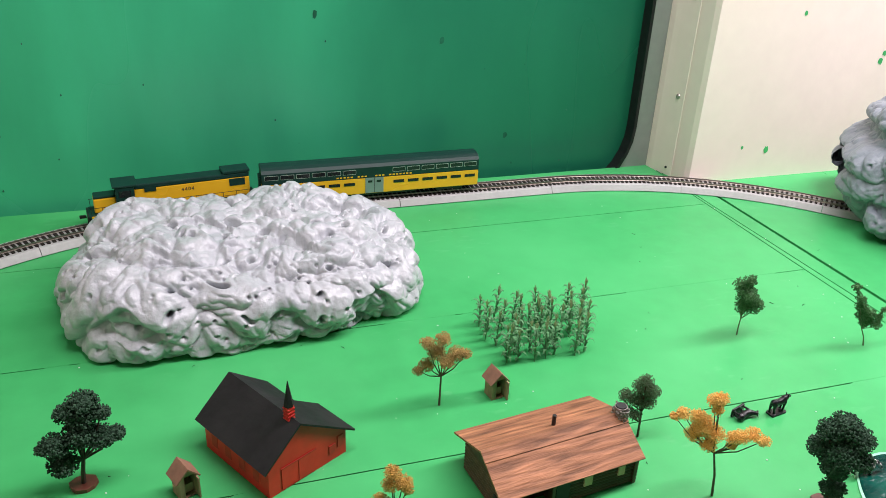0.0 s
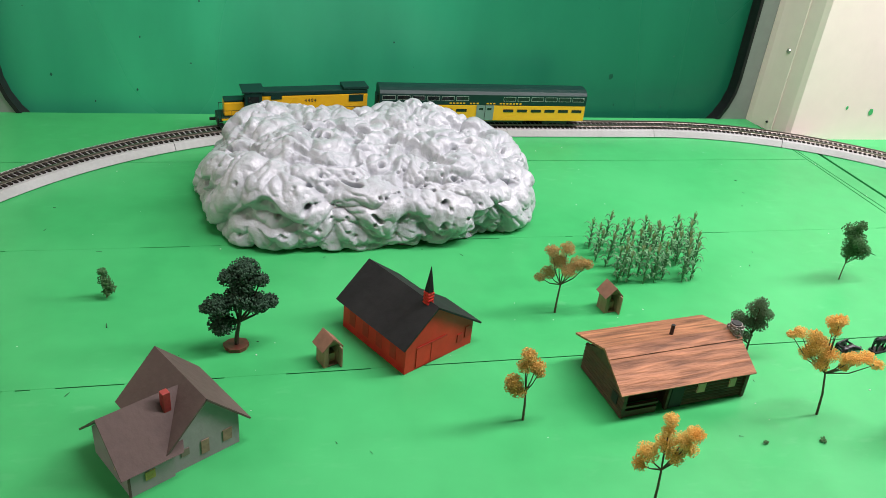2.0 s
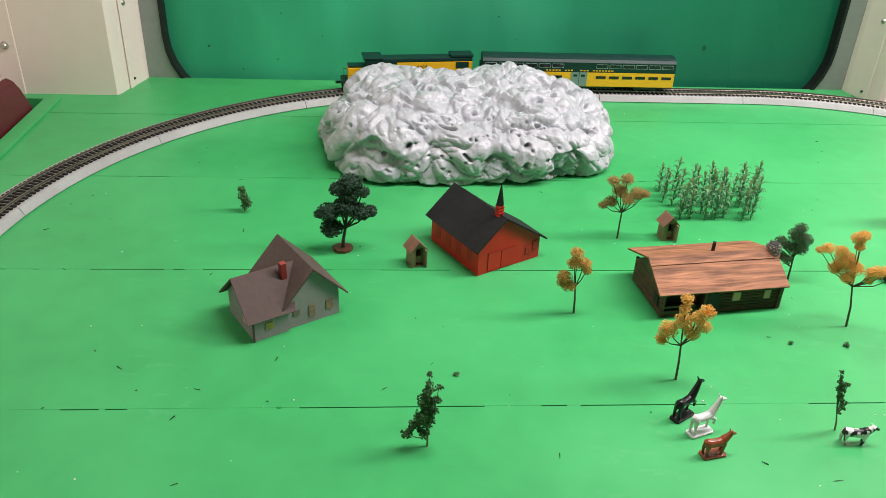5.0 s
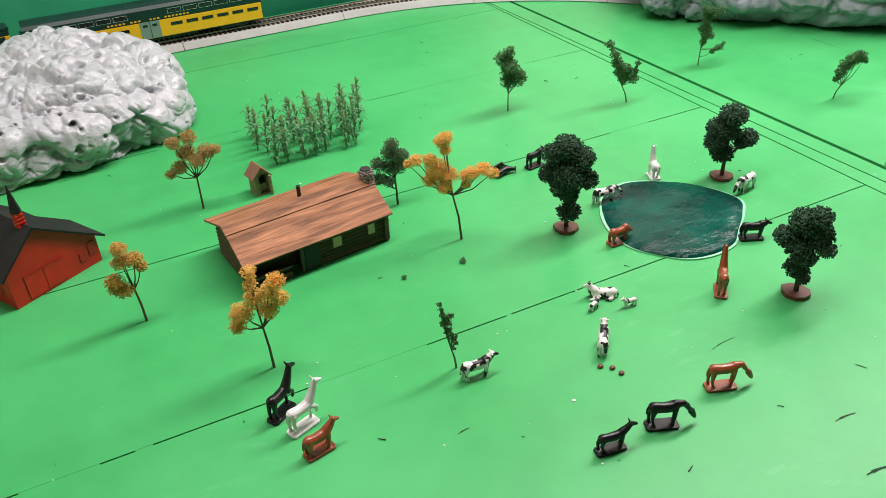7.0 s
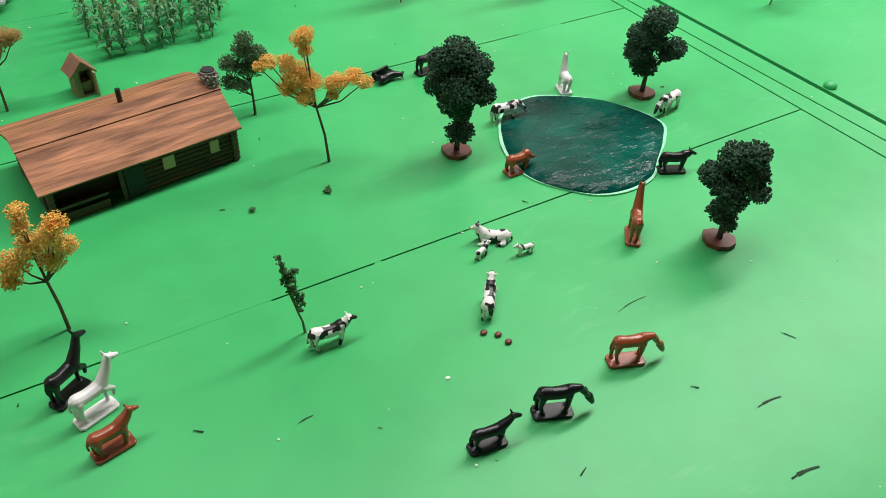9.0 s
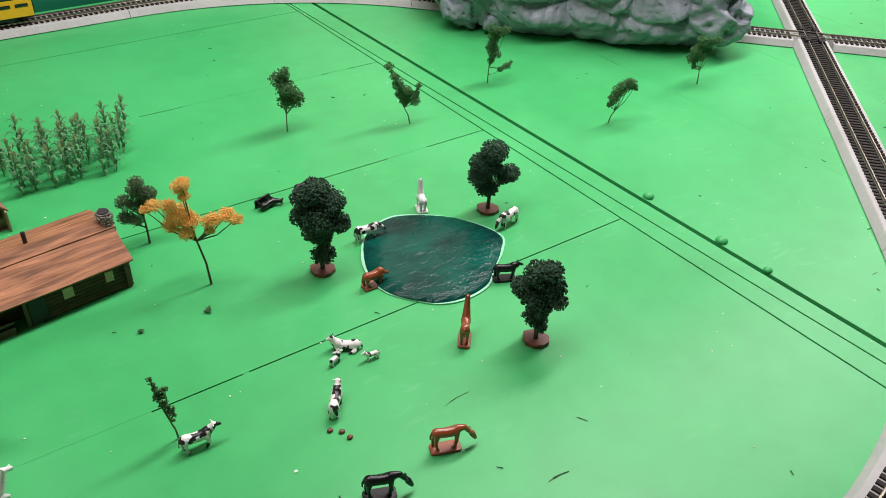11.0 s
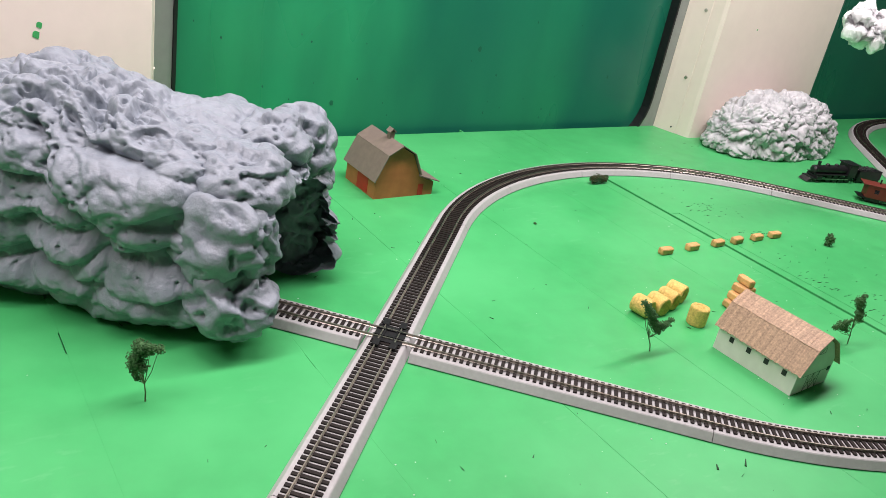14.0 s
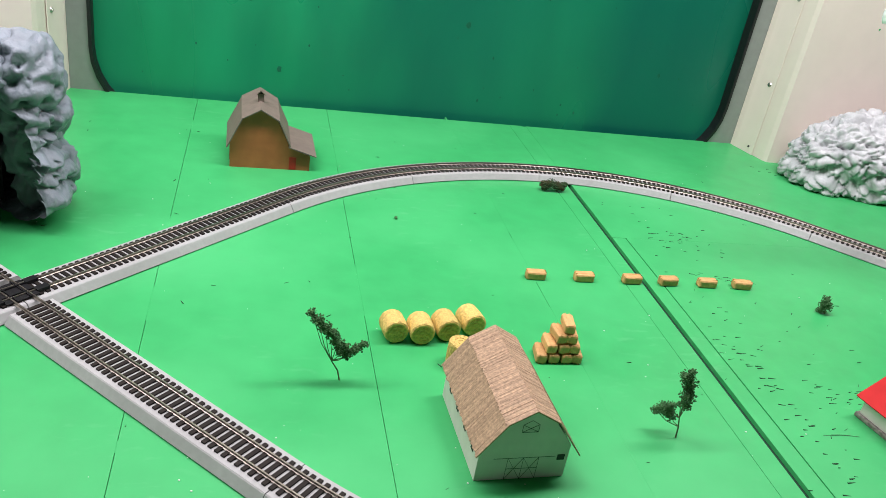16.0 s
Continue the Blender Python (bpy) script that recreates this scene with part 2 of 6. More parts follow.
BROWNLEAF = mat("golden_brown_foam_leaf", (0.6, 0.35, 0.08), 0.85, spread=0.35, grain=300)
TRUNK = mat("brown_wire_trunk", (0.09, 0.055, 0.03), 0.7, spread=0.25, grain=250)
TRUNKD = mat("dark_brown_trunk", (0.05, 0.028, 0.018), 0.6, spread=0.25, grain=250)
STEMG = mat("green_wire_stem", (0.12, 0.16, 0.07), 0.7, spread=0.25, grain=250)
BASEB = mat("red_brown_plastic_base", (0.14, 0.04, 0.026), 0.4, spread=0.1, grain=120)
CORN = mat("corn_leaf_plastic", (0.1, 0.27, 0.115), 0.5, spread=0.3, grain=200)
CORN_TOP = mat("corn_tassel_plastic", (0.28, 0.36, 0.17), 0.55, spread=0.3, grain=200)
WATER = mat("dark_teal_resin", (0.002, 0.07, 0.05), 0.1, spread=0.4, grain=14, bump=1.0, bump_scale=52, second=(0.001, 0.012, 0.013), second_scale=16, second_amount=0.9, spec=0.13, stretch=(1, 1.9, 1))
next(n for n in WATER.node_tree.nodes if n.type == "BUMP").inputs["Distance"].default_value = 0.0035
RIM = mat("milky_glue_rim", (0.3, 0.68, 0.45), 0.25, spread=0.1, grain=60)
FIG_BLACK = mat("black_figure_plastic", (0.007, 0.007, 0.008), 0.33, spread=0.2, spec=0.35)
FIG_WHITE = mat("white_figure_plastic", (0.75, 0.75, 0.74), 0.35, spread=0.03)
FIG_BROWN = mat("red_brown_figure_plastic", (0.27, 0.06, 0.02), 0.3, spread=0.1, coat=0.3)
COTTON = mat("white_cotton", (0.92, 0.9, 0.92), 0.95, spread=0.03, grain=90, bump=0.6)
COTTON.node_tree.nodes["Principled BSDF"].inputs["Subsurface Weight"].default_value = 1.0
COTTON.node_tree.nodes["Principled BSDF"].inputs["Subsurface Radius"].default_value = (0.03, 0.03, 0.03)
COTTON.node_tree.nodes["Principled BSDF"].inputs["Subsurface Scale"].default_value = 1.0
CRUMB = mat("dark_green_crumb", (0.015, 0.05, 0.02), 0.9, spread=0.4)
CHIP = mat("pale_paint_fleck", (0.6, 0.75, 0.6), 0.8, spread=0.1)
REDROOF = mat("bright_red_roof", (0.5, 0.02, 0.02), 0.75, spread=0.08, spec=0.2)
CABOOSE = mat("caboose_red_paint", (0.17, 0.028, 0.018), 0.5, spread=0.1)


def spotted(name):
    m = mat(name, (0.74, 0.73, 0.7), 0.4, spread=0.03)
    nt = m.node_tree
    b = nt.nodes["Principled BSDF"]
    n = nt.nodes.new("ShaderNodeTexNoise")
    n.inputs["Scale"].default_value, n.inputs["Detail"].default_value = 185, 1.0
    tc = nt.nodes.new("ShaderNodeTexCoord")
    r = nt.nodes.new("ShaderNodeValToRGB")
    r.color_ramp.elements[0].position, r.color_ramp.elements[1].position = 0.525, 0.545
    r.color_ramp.elements[0].color, r.color_ramp.elements[1].color = (0.75, 0.73, 0.7, 1), (0.012, 0.012, 0.012, 1)
    nt.links.new(tc.outputs["Object"], n.inputs["Vector"])
    nt.links.new(n.outputs[0], r.inputs[0])
    nt.links.new(r.outputs[0], b.inputs["Base Color"])
    return m


COWHIDE = spotted("black_and_white_figure_paint")


# ---- building helpers ----
def link_mesh(name, bm, material, smooth=False):
    me = bpy.data.meshes.new(name)
    bm.normal_update()
    bm.to_mesh(me)
    bm.free()
    for mm in material if isinstance(material, (list, tuple)) else (material,):
        me.materials.append(mm)
    if smooth:
        me.polygons.foreach_set("use_smooth", [True] * len(me.polygons))
    return new(name, me)


def part(name, bm, material, parent, label="", smooth=False):
    ob = link_mesh(name, bm, material, smooth)
    ob.parent = parent
    return tagged(ob, label)


def thing(name, x, y, z, turn, label, category, group=""):
    ob = new(name)
    ob.empty_display_size = 0.01
    ob.matrix_world = pose(x, y, z, 0, 0, turn)
    return tagged(ob, label, category, group)


def setting(name, bm, material, label="", category="", smooth=False):
    return tagged(link_mesh(name, bm, material, smooth), label, category, kind="structure")


def box(bm, x0, x1, y0, y1, z0, z1, bevel=0.0):
    r = bmesh.ops.create_cube(bm, size=1.0)
    for v in r["verts"]:
        v.co = Vector(((x0 + x1) / 2 + v.co.x * (x1 - x0), (y0 + y1) / 2 + v.co.y * (y1 - y0), (z0 + z1) / 2 + v.co.z * (z1 - z0)))
    if bevel:
        es = list({e for v in r["verts"] for e in v.link_edges})
        bmesh.ops.bevel(bm, geom=es, offset=bevel, segments=2, affect="EDGES", profile=0.5)
    return bm


def boxes(*bs, bevel=0.0):
    bm = bmesh.new()
    for b in bs:
        box(bm, *b, bevel=bevel)
    return bm


def rod(bm, p, q, r0, r1=None, n=7):
    """A tapered rod from p to q."""
    p, q = Vector(p), Vector(q)
    r1 = r0 if r1 is None else r1
    d = (q - p).normalized()
    a = d.orthogonal().normalized()
    b = d.cross(a)
    rings = []
    for c, r in ((p, r0), (q, r1)):
        rings.append([bm.verts.new(c + r * (math.cos(t) * a + math.sin(t) * b)) for t in [2 * math.pi * k / n for k in range(n)]])
    for k in range(n):
        bm.faces.new((rings[0][k], rings[0][(k + 1) % n], rings[1][(k + 1) % n], rings[1][k]))
    bm.faces.new(rings[0][::-1])
    bm.faces.new(rings[1])
    return bm


def ball(bm, c, rx, ry=None, rz=None, sub=2):
    r = bmesh.ops.create_icosphere(bm, subdivisions=sub, radius=1.0)
    for v in r["verts"]:
        v.co = Vector((c[0] + v.co.x * rx, c[1] + v.co.y * (ry or rx), c[2] + v.co.z * (rz or rx)))
    return r["verts"]


def prism(bm, outline, axis, a, b):
    """An outline of (u, v) carried along an axis from a to b: 'y' takes (x, z), 'x' takes (y, z), 'z' takes (x, y)."""
    def at(u, v, w):
        return {"y": (u, w, v), "x": (w, u, v), "z": (u, v, w)}[axis]
    lo = [bm.verts.new(at(u, v, a)) for u, v in outline]
    hi = [bm.verts.new(at(u, v, b)) for u, v in outline]
    n = len(outline)
    for k in range(n):
        bm.faces.new((lo[k], lo[(k + 1) % n], hi[(k + 1) % n], hi[k]))
    bm.faces.new(lo[::-1])
    bm.faces.new(hi)
    bmesh.ops.recalc_face_normals(bm, faces=bm.faces[:])
    return bm


def slab(bm, a, b, c, d, t):
    """A thin board with the corners a, b, c, d, thickened downwards along its normal by t."""
    a, b, c, d = map(Vector, (a, b, c, d))
    n = (b - a).cross(d - a).normalized()
    if n.z < 0:
        n = -n
    top = [bm.verts.new(p) for p in (a, b, c, d)]
    low = [bm.verts.new(p - n * t) for p in (a, b, c, d)]
    bm.faces.new(top)
    bm.faces.new(low[::-1])
    for k in range(4):
        bm.faces.new((top[k], low[k], low[(k + 1) % 4], top[(k + 1) % 4]))
    bmesh.ops.recalc_face_normals(bm, faces=bm.faces[:])
    return bm


# ---- setting: car interior, table ----
X0, X1 = -0.357, 5.6
BACK, PILLAR = 1.152, 1.065
WINDOWS = [(-0.137, 0.926), (1.488, 2.541), (3.071, 4.163)]
FRAME, RECESS = 0.034, 0.016
setting("floor", boxes((X0 - 0.1, X1, -1.7, 1.3, -0.86, -0.8)), FLOORM, "dark vinyl floor of the railway car", "floor")
# ceiling and south wall are out of view, darkened to deepen the shadows
setting("ceiling", boxes((X0 - 0.1, X1, -1.7, 1.3, 1.2, 1.25)), CEILING, "unseen ceiling, dark grey to keep bounced light low", "ceiling")
setting("wall_south", boxes((X0 - 0.1, X1, -1.75, -1.7, -0.8, 1.2)), CEILING, "unseen side wall, dark grey to keep bounced light low", "wall")
setting("wall_east", boxes((X1, X1 + 0.05, -1.7, 1.3, -0.8, 1.2)), CREAM, "plain cream painted end wall", "wall")
setting("wall_west", boxes((X0 - 0.05, X0, -1.7, 1.3, -0.8, 1.2)), CREAM, "cream painted end partition", "wall")
setting("wall_north", boxes((X0, X1, BACK + 0.03, 1.3, -0.8, 1.2)), CREAM, "cream painted side wall behind the windows", "wall")
for lx, ly, share in LAMPS:
    fx = thing("ceiling_light", lx, ly, 1.2, 0, "long grey ceiling light fixture over the table", "light", "ceiling lights")
    part("frame", boxes((-0.48, 0.48, -0.1, 0.1, -0.022, 0.0), bevel=0.003), CEILING, fx)


def rounded(x0, x1, z0, z1, r, n=8):
    pts = []
    for cx, cz, a in ((x1 - r, z0 + r, -90), (x1 - r, z1 - r, 0), (x0 + r, z1 - r, 90), (x0 + r, z0 + r, 180)):
        pts += [(cx + r * math.cos(radians(a + 90 * k / n)), cz + r * math.sin(radians(a + 90 * k / n))) for k in range(n + 1)]
    return pts


def ring_plate(bm, inner, outer, y0, y1):
    """A plate between two outlines of equal count, from y0 (front) to y1."""
    n = len(inner)
    v = [[bm.verts.new((x, y, z)) for x, z in o] for y in (y0, y1) for o in (inner, outer)]
    for k in range(n):
        j = (k + 1) % n
        for a, b in ((0, 1), (1, 3), (3, 2), (2, 0)):
            bm.faces.new((v[a][k], v[a][j], v[b][j], v[b][k]))
    bmesh.ops.recalc_face_normals(bm, faces=bm.faces[:])
    return bm


TOP = 0.86
for k, (a, b) in enumerate(WINDOWS):
    w = tagged(new("window_%d" % (k + 1)), "large rounded coach window painted over in dark green", "window", kind="structure")
    inner = rounded(a, b, -0.045, 0.75, 0.11)
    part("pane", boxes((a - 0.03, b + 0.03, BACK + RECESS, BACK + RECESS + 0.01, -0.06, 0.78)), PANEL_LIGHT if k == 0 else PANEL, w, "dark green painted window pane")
    bm = bmesh.new()
    ring_plate(bm, inner, rounded(a - 0.005, b + 0.005, -0.05, 0.755, 0.115), BACK - 0.006, BACK + RECESS - 0.0005)
    part("gasket", bm, RUBBER, w, "black rubber gasket", smooth=False)
    bm = bmesh.new()
    ring_plate(bm, rounded(a - 0.0055, b + 0.0055, -0.0505, 0.7555, 0.1155), rounded(a - FRAME, b + FRAME, -0.08, TOP, 0.002), BACK - 0.003, BACK + RECESS + 0.01)
    part("window_frame", bm, METAL, w, "grey metal window frame")


specks = random.Random(17)
for k, (a, b) in enumerate(WINDOWS[:2]):
    bm = bmesh.new()
    for j in range(46):
        x, z, r = specks.uniform(a + 0.02, b - 0.02), 0.01 + 0.5 * specks.random() ** 1.4, specks.uniform(0.0006, 0.0022) if j % 9 else specks.uniform(0.003, 0.005)
        prism(bm, [(x + r * math.cos(t) * specks.uniform(0.5, 1.0), z + r * 1.5 * math.sin(t) * specks.uniform(0.5, 1.0)) for t in [q * math.pi / 4 for q in range(8)]], "y", BACK + RECESS - 0.0003, BACK + RECESS + 0.0002)
    tagged(part("paint_specks", bm, SPECK, bpy.data.objects["window_%d" % (k + 1)], "dark specks in the green paint"), kind="stuff")


def wall_column(name, a, b, left=True, right=True):
    """The casing between two windows: screw strips at its sides, round returns and a flat panel. a, b: the neighbouring window edges."""
    col = tagged(new(name), "cream painted wall casing with screwed edge strips", "wall panel", kind="structure")
    la, rb = a + FRAME, b - FRAME
    LINE = 1.097
    outline = [(la + 0.0142, LINE + 0.004), (la + 0.015, LINE), (la + 0.0176, LINE - 0.012), (la + 0.0205, LINE - 0.024), (la + 0.025, PILLAR)] if left else [(la, BACK), (la, PILLAR)]
    outline += [(rb - 0.025, PILLAR), (rb - 0.0205, LINE - 0.024), (rb - 0.0176, LINE - 0.012), (rb - 0.015, LINE), (rb - 0.0142, LINE + 0.004)] if right else [(rb, PILLAR), (rb, BACK)]
    if right:
        outline += [(rb - 0.012, BACK + 0.028)]
    if left:
        outline += [(la + 0.012, BACK + 0.028)]
    bm = prism(bmesh.new(), outline, "z", -0.1, 1.2)
    part("casing", bm, CREAM, col)
    for on, x, s in ((left, la, 1), (right, rb, -1)):
        if not on:
            continue
        bm = prism(bmesh.new(), [(x + s * 0.0004, BACK - 0.004), (x + s * 0.0018, BACK - 0.014), (x + s * 0.0048, BACK - 0.024), (x + s * 0.0088, BACK - 0.04), (x + s * 0.0124, LINE - 0.0005), (x + s * 0.0137, LINE - 0.0012), (x + s * 0.0137, BACK + 0.027), (x + s * 0.0004, BACK + 0.027)], "z", -0.09, 1.19)
        part("edge_strip", bm, CREAM, col, "cream screw-on edge strip")
        for z in (0.012, 0.125, 0.27, 0.41):
            bm = bmesh.new()
            p = Vector((x + s * 0.0098, BACK - 0.0445, z))
            d = Vector((-s * 0.96, -0.28, 0)).normalized()
            small = z < 0.1
            rod(bm, p, p + d * 0.002, 0.002 if small else 0.0042, 0.0014 if small else 0.003, 10)
            if not small:
                rod(bm, p + d * 0.0015, p + d * 0.0025, 0.0016, 0.0012, 6)
            part("screw", bm, RUBBER if small else STEEL, col)
    return col


col = wall_column("wall_panel_1", X0 - 0.053, WINDOWS[0][0], left=False)
part("corner_strip", boxes((X0 + 0.0005, X0 + 0.031, PILLAR - 0.003, PILLAR - 0.0002, -0.1, 1.19), bevel=0.0008), CREAM, col, "cream corner strip")


def bolt(parent, p, d, material, label):
    bm = bmesh.new()
    rod(bm, p, p + d * 0.0016, 0.0062, 0.0058, 14)
    rod(bm, p + d * 0.0016, p + d * 0.0042, 0.0044, 0.0026, 12)
    part("bolt", bm, material, parent, label)


bolt(col, Vector((X0 + 0.016, PILLAR - 0.003, 0.072)), Vector((0, -1, 0)), STEEL, "steel bolt head")
for by in (0.905, 0.99):
    bolt(bpy.data.objects["wall_west"], Vector((X0, by, 0.049)), Vector((1, 0, 0)), CREAM, "painted bolt head")
wall_column("wall_panel_2", WINDOWS[0][1], WINDOWS[1][0])
wall_column("wall_panel_3", WINDOWS[1][1], WINDOWS[2][0])
wall_column("wall_panel_4", WINDOWS[2][1], X1, right=False)

# table boards: lengthwise planks at both ends, crosswise ones in the middle
TX0, TX1, TY0, TY1 = -0.288, 5.2, -0.06, 1.15
table = tagged(new("table_top"), "bright green painted plank table top with board joints", "table", kind="structure")
part("subfloor", boxes((TX0 + 0.002, TX1 - 0.002, TY0 + 0.002, TY1 - 0.002, -0.03, -0.0045)), SUBFLOOR, table)
part("edge_lip", boxes((TX0 - 0.003, TX0 + 0.019, TY0, 1.043, -0.04, 0.004), bevel=0.0015), TABLE, table)
part("plank", boxes((X0 + 0.02, TX0 - 0.0003, 1.045, TY1, -0.02, 0.0)), TABLE, table)
planks = []
# both sides of the wide joint have a thin one
planks += [(2.1795, 2.1982, TY0, 0.74), (2.1992, TX1, TY0, 0.74), (2.1795, TX1, 0.7395, TY1)]
xs = (1.0325, 1.235, 1.437, 1.639, 1.839, 2.04, 2.15, 2.1728)
planks += [(xs[k], xs[k + 1], TY0, TY1) for k in range(1, 7)]
G = 0.0006
for x0, x1, y0, y1 in planks:
    part("plank", boxes((x0 + 0.0002, x1 - 0.0002, y0 + G, y1 - G, -0.02, 0.0), bevel=0.0003), TABLE, table)
# the joints of the two table halves run slightly askew
SEAMS = [(0.989, 0.964), (1.0155, 0.962 + 0.004), (1.032, 0.995), (1.0355, 0.9985), (1.235, 1.235)]


def askew(a, b, y0, y1, wide=0.0009):
    def at(s, y):
        return s[0] + (s[1] - s[0]) * y / 1.15
    return prism(bmesh.new(), [(at(a, y0) + wide, y0 + G), (at(b, y0) - wide, y0 + G), (at(b, y1) - wide, y1 - G), (at(a, y1) + wide, y1 - G)], "z", -0.02, 0.0)


for k in (0, 1, 3):
    part("plank", askew(SEAMS[k], SEAMS[k + 1], TY0, TY1), TABLE, table)
ys = (TY0, 0.371, 0.574, 0.785, 0.99, TY1)
for k in range(5):
    part("plank", askew((TX0, TX0), SEAMS[0], ys[k], ys[k + 1]), TABLE, table)
rng = random.Random(5)
bm = bmesh.new()
for y in (0.371, 0.574, 0.785):
    x = TX0 + 0.01
    while x < 0.92:
        d = rng.uniform(0.004, 0.05)
        if rng.random() < (0.5 if y > 0.5 or x < 0.32 else 0.14):
            box(bm, x, x + d, y - 0.0012, y + 0.0012, -0.004, -0.00015)
        x += d
for gx in (1.235, 1.437, 1.639, 1.839, 2.04):
    y = 0.0
    while y < 1.1:
        d = rng.uniform(0.01, 0.07)
        if rng.random() < (0.75 if gx < 1.5 or gx > 2 else 0.2):
            box(bm, gx - 0.0012, gx + 0.0012, y, y + d, -0.004, -0.00015)
        y += d
box(bm, 2.2004, TX1 - 0.01, 0.7383, 0.7407, -0.004, -0.0001)
box(bm, 2.171, 2.1812, 0.915, TY1 - 0.002, -0.004, -0.0004)
tagged(part("paint_filler", bm, TABLE, table, "green paint filling the board joints"), kind="stuff")

# seat back beside the table's end
seat = thing("seat_back", -0.33, 0.3, -0.3, 0, "maroon vinyl padded seat back with a grey top edge", "seat")
bm = prism(bmesh.new(), [(0.036, 0.0), (0.036, 0.272), (0.03, 0.3), (0.02, 0.325), (0.012, 0.337), (0.004, 0.341), (-0.003, 0.338), (-0.006, 0.33), (-0.006, 0.0)], "y", -0.9, 0.712)
part("cushion", bm, MAROON, seat)
part("top_edge", boxes((-0.0265, -0.0065, -0.9, 0.7, 0.31, 0.347), bevel=0.003), METAL, seat, "worn grey top strip")

# ---- tracks ----
R = 0.525
C1, C2 = Vector((1.5255, 0.5465)), Vector((2.7335, 0.5455))
D = math.sqrt(0.5)


def line(p, q):
    return ("line", Vector(p), Vector(q))


def arc(c, a, b):
    return ("arc", Vector(c), radians(a), radians(b))


ROUTE = [
    line(C1, (0.76 + R * D, 0.57 + R * D)), arc((0.76, 0.57), 45, 90), line((0.76, 1.095), (0.303, 1.095)), arc((0.303, 0.57), 90, 270),
    line((0.303, 0.045), (0.794, 0.0424)), arc((0.794, 0.5674), 270, 314.2), line((1.16, 0.191), C1),
    line(C1, (2.13 - R * D, 0.4065 + R * D)), arc((2.13, 0.4065), 135, 45), line((2.13 + R * D, 0.4065 + R * D), C2),
    line(C2, (3.451 - R * D, 0.57 - R * D)), arc((3.451, 0.57), 225, 270), line((3.451, 0.045), (4.0, 0.045)), arc((4.0, 0.57), -90, 90), line((4.0, 1.095), (3.5, 1.095)),
    arc((3.5, 0.57), 90, 135), line((3.5 - R * D, 0.57 + R * D), C2), line(C2, (2.13 + R * D, 0.6845 - R * D)), arc((2.13, 0.6845), -45, -135),
    line((2.13 - R * D, 0.6845 - R * D), C1),
]


def seg_length(s):
    return (s[2] - s[1]).length if s[0] == "line" else abs(s[3] - s[2]) * R


LENGTH = sum(seg_length(s) for s in ROUTE)


def on_route(d):
    """The place and the heading, d metres along the route."""
    d %= LENGTH
    for s in ROUTE:
        n = seg_length(s)
        if d <= n:
            if s[0] == "line":
                v = (s[2] - s[1]) / n
                return s[1] + v * d, math.atan2(v.y, v.x)
            way = 1 if s[3] > s[2] else -1
            a = s[2] + way * d / R
            return s[1] + R * Vector((math.cos(a), math.sin(a))), a + way * math.pi / 2
        d -= n
    return on_route(0)


# the second passage over each crossing runs through, the first one stops short of it
def crossing_gap(p, head):
    """True where the falling line meets a crossing, which has a roadbed of its own."""
    for c in (C1, C2):
        if (p - c).length < 0.0265 and math.cos(head * 2 - math.pi / 2) < 0:
            return True
    return False


def sweep(bm, d0, d1, profile, step=0.02):
    n = max(2, int(math.ceil((d1 - d0) / step)) + 1)
    rows = []
    for k in range(n):
        p, h = on_route(min(max(d0 + (d1 - d0) * k / (n - 1), d0 + 1e-6), d1 - 1e-6))
        side = Vector((-math.sin(h), math.cos(h)))
        rows.append([bm.verts.new((p.x + side.x * u, p.y + side.y * u, v)) for u, v in profile])
    m = len(profile)
    for a, b in zip(rows, rows[1:]):
        for k in range(m):
            bm.faces.new((a[k], b[k], b[(k + 1) % m], a[(k + 1) % m]))
    bm.faces.new(rows[0])
    bm.faces.new(rows[-1][::-1])
    return bm


BED = 0.0095
BED_PROFILE = [(-0.0236, 0.0), (-0.0253, 0.0013), (-0.0205, BED - 0.0008), (-0.0195, BED), (0.0195, BED), (0.0205, BED - 0.0008), (0.0253, 0.0013), (0.0236, 0.0)]
track = tagged(new("model_railway_track"), "grey roadbed model track with brown ties and nickel rails", "track")
edges, d = [0.0], 0.0
for s in ROUTE:
    n = seg_length(s)
    pieces = max(1, round(n / 0.23))
    edges += [d + n * (k + 1) / pieces for k in range(pieces)]
    d += n
for a, b in zip(edges, edges[1:]):
    a0, b0 = a + 0.0004, b - 0.0004
    for end in (0, 1):
        p, h = on_route(a0 + 1e-5 if end == 0 else b0 - 1e-5)
        if crossing_gap(p, h):
            if end == 0:
                a0 += 0.0262
            else:
                b0 -= 0.0262
    part("roadbed", sweep(bmesh.new(), a0, b0, BED_PROFILE), ROADBED, track)
RAIL_TOP = BED + 0.0039
for s in (-1, 1):
    x = s * 0.0087
    for a, b in zip(edges, edges[1:]):
        bm = sweep(bmesh.new(), a, b - 0.0004, [(x - 0.0012, BED + 0.0013), (x - 0.0005, BED + 0.0018), (x - 0.0006, RAIL_TOP), (x + 0.0006, RAIL_TOP), (x + 0.0005, BED + 0.0018), (x + 0.0012, BED + 0.0013)])
        part("rail", bm, RAIL, track, "nickel silver rail")
tie_mesh = bpy.data.meshes.new("tie")
bm = boxes((-0.0018, 0.0018, -0.0154, 0.0154, BED - 0.0005, BED + 0.0015))
bm.to_mesh(tie_mesh)
bm.free()
tie_mesh.materials.append(TIE)
far = bmesh.new()
count, near = int(LENGTH / 0.0068), 0
